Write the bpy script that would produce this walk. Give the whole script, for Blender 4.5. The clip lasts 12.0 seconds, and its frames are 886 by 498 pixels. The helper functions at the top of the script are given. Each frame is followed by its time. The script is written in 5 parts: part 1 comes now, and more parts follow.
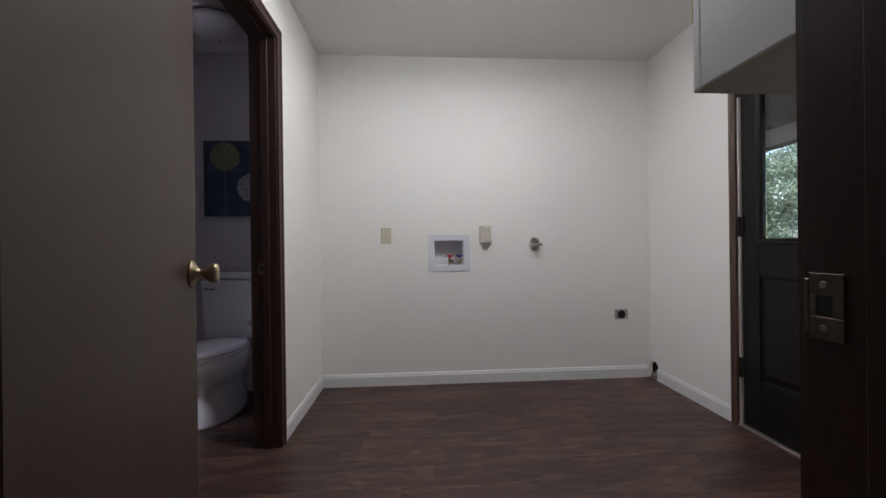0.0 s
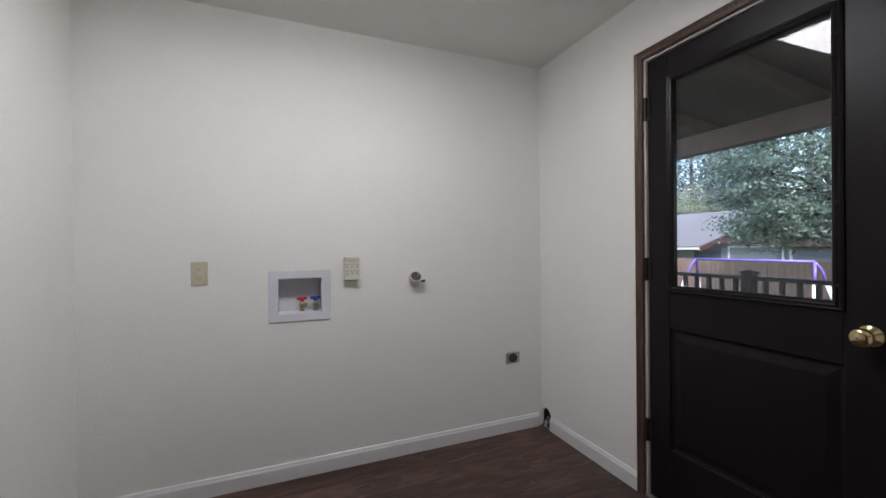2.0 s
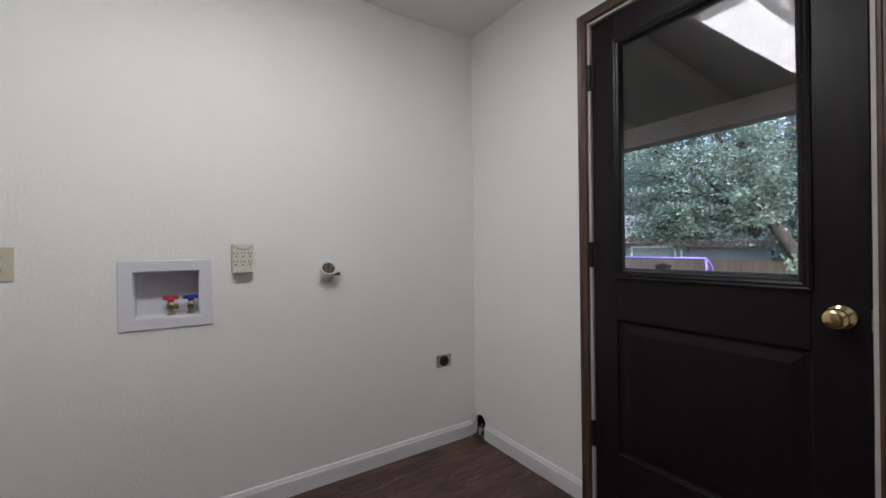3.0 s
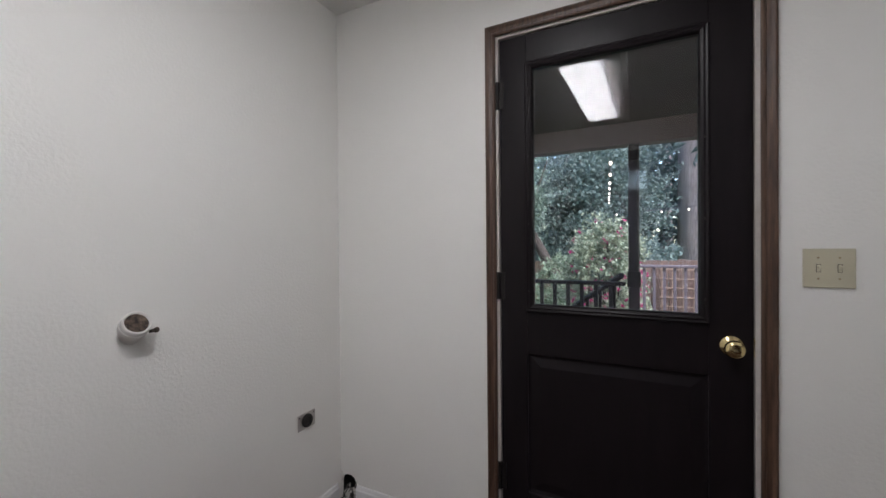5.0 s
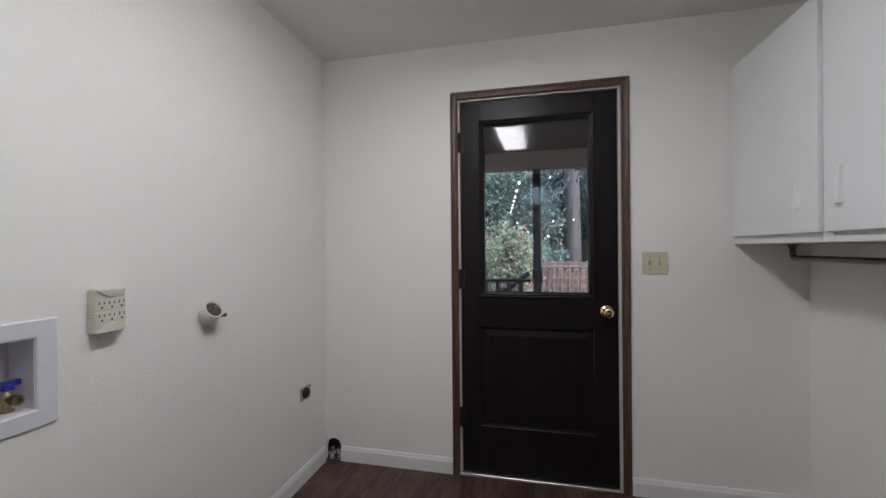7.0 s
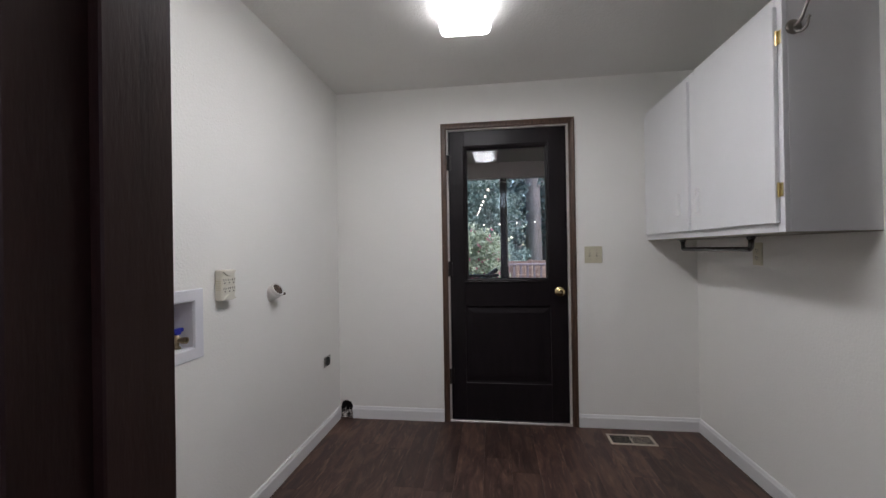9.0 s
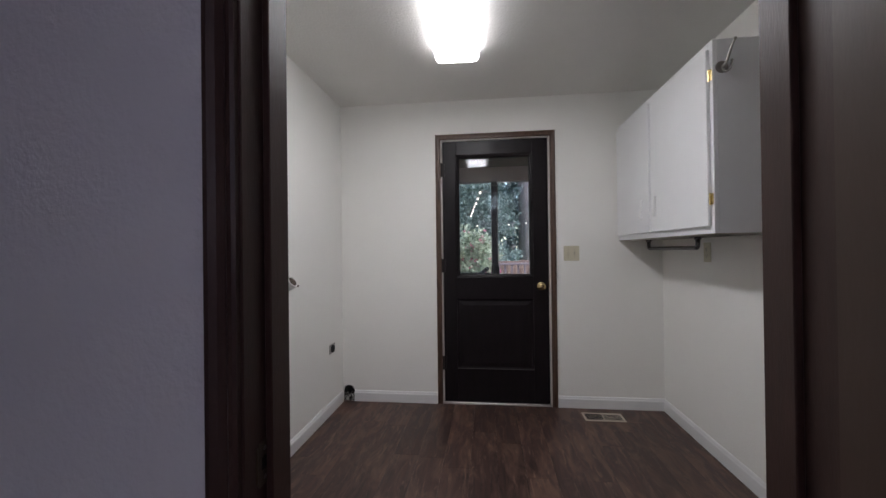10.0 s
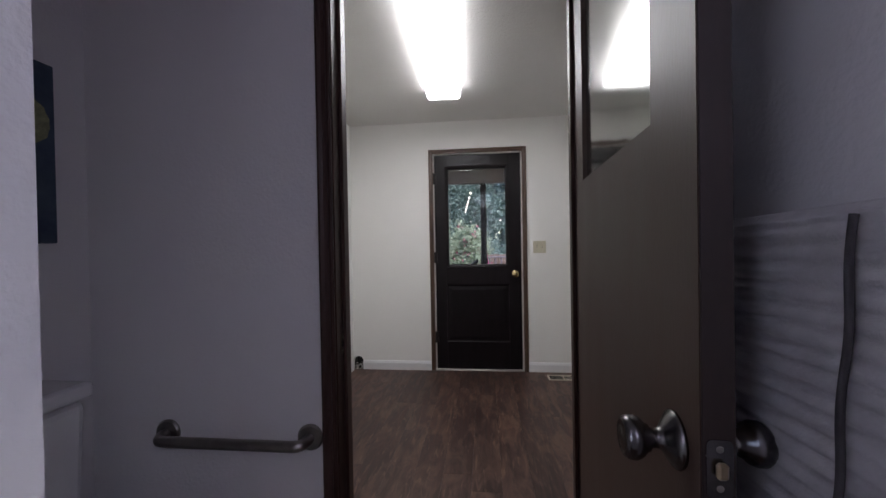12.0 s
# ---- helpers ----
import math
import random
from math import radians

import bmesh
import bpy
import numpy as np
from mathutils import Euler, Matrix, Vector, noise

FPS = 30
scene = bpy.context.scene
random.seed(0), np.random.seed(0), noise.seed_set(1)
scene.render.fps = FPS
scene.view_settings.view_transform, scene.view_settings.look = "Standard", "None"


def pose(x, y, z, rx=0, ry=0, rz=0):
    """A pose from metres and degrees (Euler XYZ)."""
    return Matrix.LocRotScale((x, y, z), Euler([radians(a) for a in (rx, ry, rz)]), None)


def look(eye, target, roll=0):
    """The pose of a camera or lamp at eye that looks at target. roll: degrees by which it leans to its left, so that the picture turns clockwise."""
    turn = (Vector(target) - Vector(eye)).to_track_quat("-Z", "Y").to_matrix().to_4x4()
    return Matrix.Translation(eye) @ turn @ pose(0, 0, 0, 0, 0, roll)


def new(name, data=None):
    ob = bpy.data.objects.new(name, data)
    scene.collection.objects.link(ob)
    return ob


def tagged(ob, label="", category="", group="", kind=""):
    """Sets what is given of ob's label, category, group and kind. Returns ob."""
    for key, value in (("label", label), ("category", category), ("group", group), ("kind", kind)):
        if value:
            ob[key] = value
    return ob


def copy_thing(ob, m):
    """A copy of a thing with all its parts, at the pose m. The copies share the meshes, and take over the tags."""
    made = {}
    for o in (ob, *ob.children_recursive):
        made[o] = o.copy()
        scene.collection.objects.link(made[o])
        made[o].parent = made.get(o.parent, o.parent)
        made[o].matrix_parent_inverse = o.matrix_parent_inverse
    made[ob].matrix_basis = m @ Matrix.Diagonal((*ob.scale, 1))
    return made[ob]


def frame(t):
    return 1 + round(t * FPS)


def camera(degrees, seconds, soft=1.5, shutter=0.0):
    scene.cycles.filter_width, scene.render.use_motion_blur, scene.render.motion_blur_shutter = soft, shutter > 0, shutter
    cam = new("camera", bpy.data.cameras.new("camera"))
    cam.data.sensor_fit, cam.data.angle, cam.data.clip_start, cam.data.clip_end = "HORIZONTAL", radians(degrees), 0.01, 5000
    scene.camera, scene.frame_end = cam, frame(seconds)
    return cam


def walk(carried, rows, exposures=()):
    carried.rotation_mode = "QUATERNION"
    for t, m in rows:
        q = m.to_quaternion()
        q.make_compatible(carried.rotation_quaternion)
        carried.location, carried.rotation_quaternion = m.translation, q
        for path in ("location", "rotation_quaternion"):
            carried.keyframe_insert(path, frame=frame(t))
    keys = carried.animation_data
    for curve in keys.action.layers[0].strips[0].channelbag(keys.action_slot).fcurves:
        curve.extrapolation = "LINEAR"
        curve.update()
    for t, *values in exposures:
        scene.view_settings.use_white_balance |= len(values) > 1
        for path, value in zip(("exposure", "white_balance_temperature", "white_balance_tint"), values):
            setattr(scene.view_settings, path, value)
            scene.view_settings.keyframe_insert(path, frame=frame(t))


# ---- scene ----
cam = camera(97.3, 12.0)
PATH = [
    (0, (0.022, -0.035, 0.979), (0.149, 1.961, 0.977), -0.7),
    (0.5, (0.065, 0.133, 1.026), (0.308, 2.118, 1.022), -0.7),
    (1, (0.112, 0.285, 1.071), (0.491, 2.249, 1.071), -0.8),
    (1.5, (0.152, 0.451, 1.144), (0.697, 2.375, 1.142), -0.6),
    (2, (0.176, 0.622, 1.192), (0.926, 2.476, 1.182), -0.6),
    (2.5, (0.261, 0.766, 1.163), (1.183, 2.541, 1.158), -0.6),
    (3, (0.323, 0.919, 1.11), (1.411, 2.597, 1.11), -0.7),
    (5, (0.269, 1.473, 1.24), (2.057, 2.369, 1.222), -0.5),
    (5.5, (0.125, 1.508, 1.262), (1.979, 2.256, 1.262), -0.4),
    (6, (-0.055, 1.574, 1.254), (1.854, 2.169, 1.266), -0.4),
    (6.5, (-0.209, 1.598, 1.247), (1.728, 2.094, 1.259), -0.5),
    (7, (-0.367, 1.593, 1.246), (1.585, 2.029, 1.245), -0.5),
    (7.2, (-0.438, 1.592, 1.247), (1.52, 1.999, 1.241), -0.4),
    (9, (-0.991, 1.659, 1.211), (0.993, 1.915, 1.218), -0.9),
    (9.5, (-1.125, 1.639, 1.191), (0.86, 1.884, 1.202), -0.7),
    (10, (-1.288, 1.619, 1.195), (0.699, 1.846, 1.205), -0.7),
    (10.5, (-1.451, 1.577, 1.193), (0.536, 1.811, 1.201), -0.9),
    (11, (-1.599, 1.588, 1.196), (0.391, 1.793, 1.197), -0.9),
    (11.5, (-1.774, 1.533, 1.193), (0.214, 1.745, 1.188), -0.8),
    (12, (-1.946, 1.492, 1.198), (0.042, 1.707, 1.178), -1.0),
]
walk(cam, [(t, look(eye, target, roll)) for t, eye, target, roll in PATH], exposures=((0, 1.8), (12, 1.8)))

# ---- world, sun and large lights ----
world = bpy.data.worlds.new("sky")
scene.world = world
world.use_nodes = True
wn = world.node_tree
sky = wn.nodes.new("ShaderNodeTexSky")
sky.sky_type = "NISHITA"
sky.sun_disc = False
sky.sun_elevation = radians(48)
sky.sun_rotation = radians(200)
sky.air_density, sky.dust_density = 1.0, 1.0
wn.links.new(sky.outputs["Color"], wn.nodes["Background"].inputs["Color"])
wn.nodes["Background"].inputs["Strength"].default_value = 0.15

sun_data = bpy.data.lights.new("sun", "SUN")
sun_data.energy, sun_data.angle, sun_data.color = 2.6, radians(25), (0.93, 0.92, 1.0)
sun = new("sun", sun_data)
sun.matrix_world = look((2, -9, 12), (8, 0, 0))

# lamps added as daylight, standing in for the sky in unseen bathroom window openings
day = bpy.data.lights.new("bathroom_daylight", "AREA")
day.shape, day.size, day.size_y, day.energy, day.color = "RECTANGLE", 0.22, 0.26, 0.035, (0.78, 0.80, 1.0)
day_ob = new("bathroom_daylight", day)
day_ob.matrix_world = look((-2.72, 1.48, 2.12), (-1.0, 1.5, 1.9))
day_2 = bpy.data.lights.new("assumed_daylight_south", "AREA")
day_2.shape, day_2.size, day_2.size_y, day_2.energy, day_2.color = "RECTANGLE", 0.42, 0.72, 0.80, (0.74, 0.69, 1.0)
day_2_ob = new("assumed_daylight_south", day_2)
day_2_ob.matrix_world = look((-2.43, 1.04, 1.6), (-1.7, 2.6, 1.35))
day_3 = bpy.data.lights.new("assumed_daylight_north", "AREA")
day_3.shape, day_3.size, day_3.size_y, day_3.energy, day_3.color = "RECTANGLE", 0.46, 0.72, 0.48, (0.74, 0.70, 1.0)
day_3_ob = new("assumed_daylight_north", day_3)
day_3_ob.matrix_world = look((-2.73, 2.46, 1.6), (-1.5, 1.2, 1.2))

LAMP_GLOW = 5.45


# ---- materials ----
def node(nt, kind, **values):
    n = nt.nodes.new("ShaderNode" + kind)
    for key, value in values.items():
        if key in n.inputs:
            n.inputs[key].default_value = value
    return n


def material(name, base, rough=0.5, metal=0.0, vary=0.06, scale=6.0, bump=0.0, bump_scale=120.0, stretch=(1, 1, 1),
             second=None, spread=(0.35, 0.65), random_amount=0.0, coat=0.0, rough_vary=0.08, stain=0.05, specular=0.5):
    """A painted or natural surface: two scales of variation, uneven gloss and fine relief."""
    m = bpy.data.materials.new(name)
    m.use_nodes = True
    nt = m.node_tree
    b = nt.nodes["Principled BSDF"]
    co = nt.nodes.new("ShaderNodeTexCoord")
    mp = nt.nodes.new("ShaderNodeMapping")
    mp.inputs["Scale"].default_value = stretch
    nt.links.new(co.outputs["Object"], mp.inputs["Vector"])
    info = nt.nodes.new("ShaderNodeObjectInfo")
    shift = nt.nodes.new("ShaderNodeVectorMath")
    shift.operation = "MULTIPLY_ADD"
    shift.inputs[1].default_value = (1, 1, 1)
    jump = nt.nodes.new("ShaderNodeMath")
    jump.operation = "MULTIPLY"
    jump.inputs[1].default_value = 37.0
    nt.links.new(info.outputs["Random"], jump.inputs[0])
    nt.links.new(mp.outputs["Vector"], shift.inputs[0])
    nt.links.new(jump.outputs[0], shift.inputs[2])
    big = node(nt, "TexNoise", Scale=scale, Detail=6.0, Roughness=0.6)
    small = node(nt, "TexNoise", Scale=bump_scale, Detail=3.0, Roughness=0.55)
    broad = node(nt, "TexNoise", Scale=1.3, Detail=2.0)
    for n in (big, small):
        nt.links.new(shift.outputs[0], n.inputs["Vector"])
    nt.links.new(co.outputs["Object"], broad.inputs["Vector"])
    ramp = nt.nodes.new("ShaderNodeValToRGB")
    lo = second if second else tuple(c * (1 - vary) for c in base)
    ramp.color_ramp.elements[0].position, ramp.color_ramp.elements[1].position = spread
    ramp.color_ramp.elements[0].color = (*lo, 1)
    ramp.color_ramp.elements[1].color = (*base, 1)
    nt.links.new(big.outputs["Fac"], ramp.inputs["Fac"])
    val = nt.nodes.new("ShaderNodeHueSaturation")
    amount = nt.nodes.new("ShaderNodeMath")
    amount.operation = "MULTIPLY_ADD"
    amount.inputs[1].default_value = 2 * stain
    amount.inputs[2].default_value = 1.0 - stain
    nt.links.new(broad.outputs["Fac"], amount.inputs[0])
    rnd = nt.nodes.new("ShaderNodeMath")
    rnd.operation = "MULTIPLY_ADD"
    rnd.inputs[1].default_value = random_amount
    nt.links.new(info.outputs["Random"], rnd.inputs[0])
    nt.links.new(amount.outputs[0], rnd.inputs[2])
    nt.links.new(rnd.outputs[0], val.inputs["Value"])
    nt.links.new(ramp.outputs["Color"], val.inputs["Color"])
    nt.links.new(val.outputs["Color"], b.inputs["Base Color"])
    rr = nt.nodes.new("ShaderNodeMath")
    rr.operation = "MULTIPLY_ADD"
    rr.inputs[1].default_value = rough_vary
    rr.inputs[2].default_value = max(0.02, rough - rough_vary / 2)
    nt.links.new(big.outputs["Fac"], rr.inputs[0])
    nt.links.new(rr.outputs[0], b.inputs["Roughness"])
    b.inputs["Metallic"].default_value = metal
    b.inputs["Coat Weight"].default_value = coat
    b.inputs["Specular IOR Level"].default_value = specular
    if bump:
        bp = node(nt, "Bump", Strength=1.0, Distance=bump)
        nt.links.new(small.outputs["Fac"], bp.inputs["Height"])
        nt.links.new(bp.outputs["Normal"], b.inputs["Normal"])
    return m


def leaf_material(name, dark, light, patches=2.0):
    m = bpy.data.materials.new(name)
    m.use_nodes = True
    nt = m.node_tree
    b = nt.nodes["Principled BSDF"]
    geo = nt.nodes.new("ShaderNodeNewGeometry")
    ramp = nt.nodes.new("ShaderNodeValToRGB")
    ramp.color_ramp.elements[0].color = (*dark, 1)
    ramp.color_ramp.elements[1].color = (*light, 1)
    co = nt.nodes.new("ShaderNodeTexCoord")
    patch = node(nt, "TexNoise", Scale=patches, Detail=3.0, Roughness=0.6)
    nt.links.new(co.outputs["Object"], patch.inputs["Vector"])
    spread = nt.nodes.new("ShaderNodeMapRange")
    spread.inputs["From Min"].default_value, spread.inputs["From Max"].default_value = 0.34, 0.66
    nt.links.new(patch.outputs["Fac"], spread.inputs["Value"])
    both_scales = nt.nodes.new("ShaderNodeMix")
    both_scales.inputs["Factor"].default_value = 0.42
    nt.links.new(spread.outputs["Result"], both_scales.inputs["A"])
    nt.links.new(geo.outputs["Random Per Island"], both_scales.inputs["B"])
    nt.links.new(both_scales.outputs["Result"], ramp.inputs["Fac"])
    nt.links.new(ramp.outputs["Color"], b.inputs["Base Color"])
    b.inputs["Roughness"].default_value = 0.55
    b.inputs["Specular IOR Level"].default_value = 0.3
    thin = nt.nodes.new("ShaderNodeBsdfTranslucent")
    nt.links.new(ramp.outputs["Color"], thin.inputs["Color"])
    both = nt.nodes.new("ShaderNodeMixShader")
    both.inputs["Fac"].default_value = 0.42
    nt.links.new(b.outputs["BSDF"], both.inputs[1])
    nt.links.new(thin.outputs["BSDF"], both.inputs[2])
    nt.links.new(both.outputs["Shader"], nt.nodes["Material Output"].inputs["Surface"])
    return m


M_WALL = material("wall_paint", (0.87, 0.86, 0.825), 0.75, vary=0.012, scale=3, bump=0.0012, bump_scale=100, stain=0.02)
M_BATH = material("bathroom_paint", (0.72, 0.70, 0.72), 0.75, vary=0.012, scale=3, bump=0.0014, bump_scale=95, stain=0.02)
M_CEIL = material("ceiling_paint", (0.81, 0.80, 0.765), 0.85, vary=0.02, scale=3, bump=0.0022, bump_scale=70, stain=0.03)
M_WHITE = material("white_gloss_paint", (0.80, 0.80, 0.80), 0.38, vary=0.02, scale=8, bump=0.0003, bump_scale=60, stain=0.02)
M_CAB = material("white_cabinet_paint", (0.80, 0.80, 0.81), 0.42, vary=0.02, scale=7, bump=0.0004, bump_scale=55, stain=0.02)
M_OAK = material("brown_stained_back_casing", (0.125, 0.070, 0.045), 0.38, second=(0.05, 0.027, 0.018), scale=9, stretch=(9, 9, 0.8), bump=0.0004, bump_scale=90)
M_CASING = material("brown_stained_casing", (0.058, 0.030, 0.024), 0.42, second=(0.045, 0.023, 0.0185), scale=7, stretch=(5, 5, 0.8), bump=0.0003, bump_scale=60, specular=0.28)
M_DOOR = material("black_door_paint", (0.0125, 0.0095, 0.0110), 0.36, vary=0.25, scale=7, stretch=(3, 3, 0.6), bump=0.0003, bump_scale=90, specular=0.22, rough_vary=0.14)
M_LEAF = material("dark_brown_door_paint", (0.070, 0.044, 0.033), 0.43, vary=0.16, scale=6, stretch=(2, 2, 0.5), bump=0.0002, bump_scale=80, stain=0.10, specular=0.26, rough_vary=0.16)
M_EDGE = material("bare_dark_door_edge", (0.024, 0.013, 0.011), 0.6, vary=0.3, scale=12, stretch=(6, 6, 1))
M_PALEDGE = material("pale_door_edge", (0.40, 0.38, 0.36), 0.55, vary=0.25, scale=14, stretch=(4, 4, 0.6))
M_WEATHER = material("white_weatherstrip", (0.62, 0.58, 0.54), 0.6, vary=0.1, scale=30)
M_ALU = material("aluminium_threshold", (0.55, 0.52, 0.50), 0.4, metal=1.0, vary=0.2, scale=30)
M_BRASS = material("polished_brass", (0.74, 0.60, 0.31), 0.18, metal=1.0, vary=0.12, scale=25)
M_OLDBRASS = material("aged_brass", (0.50, 0.41, 0.27), 0.30, metal=1.0, vary=0.3, scale=40)
M_STRIKE = material("tarnished_brass", (0.145, 0.115, 0.085), 0.42, metal=0.8, vary=0.3, scale=60)
M_GUNMETAL = material("dark_grey_steel", (0.15, 0.145, 0.145), 0.26, metal=1.0, vary=0.2, scale=40)
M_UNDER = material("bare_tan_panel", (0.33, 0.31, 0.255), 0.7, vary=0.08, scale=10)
M_NICKEL = material("satin_nickel", (0.33, 0.31, 0.29), 0.34, metal=1.0, vary=0.15, scale=30)
M_DARKMETAL = material("dark_metal", (0.03, 0.027, 0.026), 0.42, metal=0.6, vary=0.2, scale=30)
M_CREAM = material("cream_plastic", (0.61, 0.57, 0.43), 0.38, vary=0.03, scale=20)
M_IVORY = material("ivory_plastic", (0.70, 0.67, 0.58), 0.38, vary=0.03, scale=20)
M_SLOT = material("dark_slot", (0.02, 0.018, 0.017), 0.7, vary=0.2)
M_PVC = material("white_plastic", (0.74, 0.74, 0.78), 0.35, vary=0.03, scale=20)
M_OLDPVC = material("painted_pvc_pipe", (0.72, 0.70, 0.67), 0.5, vary=0.08, scale=40, bump=0.0006, bump_scale=120)
M_GRIME = material("grimy_pipe_inside", (0.16, 0.115, 0.085), 0.8, second=(0.025, 0.018, 0.014), scale=70)
M_RED = material("red_plastic", (0.45, 0.02, 0.035), 0.4, vary=0.1)
M_BLUE = material("blue_plastic", (0.03, 0.04, 0.35), 0.4, vary=0.1)
M_PLASTER = material("torn_plaster", (0.50, 0.47, 0.44), 0.9, second=(0.03, 0.026, 0.023), scale=34, bump=0.004, bump_scale=50, spread=(0.44, 0.52))
M_VENT = material("tan_metal_grille", (0.58, 0.51, 0.42), 0.45, vary=0.08, scale=30)
M_PORCELAIN = material("white_porcelain", (0.72, 0.72, 0.74), 0.12, vary=0.02, scale=4, coat=0.3)
M_TOWEL = material("white_towel", (0.84, 0.82, 0.84), 0.95, vary=0.12, scale=30, bump=0.0015, bump_scale=220)
M_DARKLINE = material("dark_cord", (0.055, 0.05, 0.055), 0.9, vary=0.3, scale=40)
M_FROST = material("frosted_glass_bowl", (0.55, 0.53, 0.52), 0.3, vary=0.08, scale=8)
M_CANVAS = material("blue_canvas_paint", (0.085, 0.125, 0.17), 0.8, second=(0.030, 0.045, 0.085), scale=7, bump=0.0008, bump_scale=200, spread=(0.3, 0.7))
M_PETALY = material("pale_yellow_paint", (0.36, 0.36, 0.20), 0.85, second=(0.20, 0.21, 0.12), scale=40, bump=0.001)
M_PETALW = material("pale_grey_paint", (0.52, 0.54, 0.56), 0.85, second=(0.30, 0.32, 0.36), scale=40, bump=0.001)
M_STEM = material("grey_blue_paint", (0.16, 0.20, 0.26), 0.85, vary=0.3, scale=30)
M_SUB = material("subfloor", (0.03, 0.018, 0.013), 0.7, vary=0.2)
M_STAIN = material("dark_stained_timber", (0.034, 0.026, 0.028), 0.65, second=(0.018, 0.013, 0.014), scale=6, stretch=(1, 8, 8), bump=0.001, bump_scale=40)
M_RAIL = material("grey_metal_rail_paint", (0.16, 0.135, 0.16), 0.5, vary=0.15, scale=12)
M_TRELLIS = material("pale_trellis_wood", (0.29, 0.20, 0.155), 0.8, vary=0.25, scale=12)
M_SOFFIT = material("brown_painted_soffit", (0.215, 0.165, 0.172), 0.7, vary=0.15, scale=5, bump=0.001, bump_scale=30)
M_DECK = material("weathered_deck_board", (0.12, 0.10, 0.09), 0.75, second=(0.06, 0.05, 0.045), scale=8, stretch=(8, 1, 1), bump=0.001, bump_scale=40)
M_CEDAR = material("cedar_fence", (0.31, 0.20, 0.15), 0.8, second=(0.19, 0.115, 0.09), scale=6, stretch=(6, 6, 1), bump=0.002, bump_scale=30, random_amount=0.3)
# darker copy of the cedar: the nearer fence's shade is put into its colour
M_SHADECEDAR = material("shaded_cedar_fence", (0.17, 0.112, 0.095), 0.85, second=(0.10, 0.066, 0.056), scale=6, stretch=(6, 6, 1), bump=0.002, bump_scale=30, random_amount=0.3)
M_GROUND = material("grass_ground", (0.045, 0.085, 0.028), 0.95, second=(0.02, 0.04, 0.014), scale=3, bump=0.05, bump_scale=18, stain=0.3)
M_SHINGLE = material("grey_asphalt_shingle", (0.185, 0.178, 0.19), 0.9, second=(0.11, 0.106, 0.115), scale=14, bump=0.01, bump_scale=20, random_amount=0.15)
M_SIDING = material("grey_siding", (0.22, 0.225, 0.25), 0.75, vary=0.15, scale=5)
M_PANE = material("grey_reflecting_pane", (0.20, 0.22, 0.24), 0.15, vary=0.2, scale=3)
M_FASCIA = material("red_brown_fascia", (0.085, 0.038, 0.034), 0.7, vary=0.2)
M_PURPLE = material("purple_tube_paint", (0.16, 0.11, 0.42), 0.4, vary=0.1)
M_TUBEW = material("white_tube_paint", (0.70, 0.70, 0.70), 0.4, vary=0.1)
M_BARK = material("bark", (0.055, 0.042, 0.036), 0.95, second=(0.025, 0.019, 0.016), scale=7, stretch=(4, 4, 1), bump=0.02, bump_scale=14)
M_BARKG = material("grey_conifer_bark", (0.36, 0.31, 0.32), 0.95, second=(0.19, 0.155, 0.165), scale=6, stretch=(5, 5, 0.7), bump=0.03, bump_scale=10)
M_MAPLE = leaf_material("maple_leaf", (0.060, 0.105, 0.072), (0.34, 0.43, 0.37), 2.2)
M_DARKLEAF = leaf_material("shaded_leaf", (0.045, 0.078, 0.068), (0.23, 0.295, 0.275), 1.6)
M_RHODO = leaf_material("rhododendron_leaf", (0.10, 0.145, 0.09), (0.50, 0.54, 0.41), 5.0)
M_FIR = leaf_material("fir_needles", (0.050, 0.080, 0.080), (0.23, 0.285, 0.285), 0.8)
M_LIME = leaf_material("light_green_leaf", (0.10, 0.15, 0.09), (0.34, 0.41, 0.29), 2.0)
M_FLOWER = leaf_material("pink_flower", (0.35, 0.02, 0.12), (0.65, 0.06, 0.25))


def emitter(name, colour, strength):
    m = bpy.data.materials.new(name)
    m.use_nodes = True
    b = m.node_tree.nodes["Principled BSDF"]
    b.inputs["Base Color"].default_value = (0.8, 0.8, 0.8, 1)
    b.inputs["Emission Color"].default_value = (*colour, 1)
    b.inputs["Emission Strength"].default_value = strength
    return m


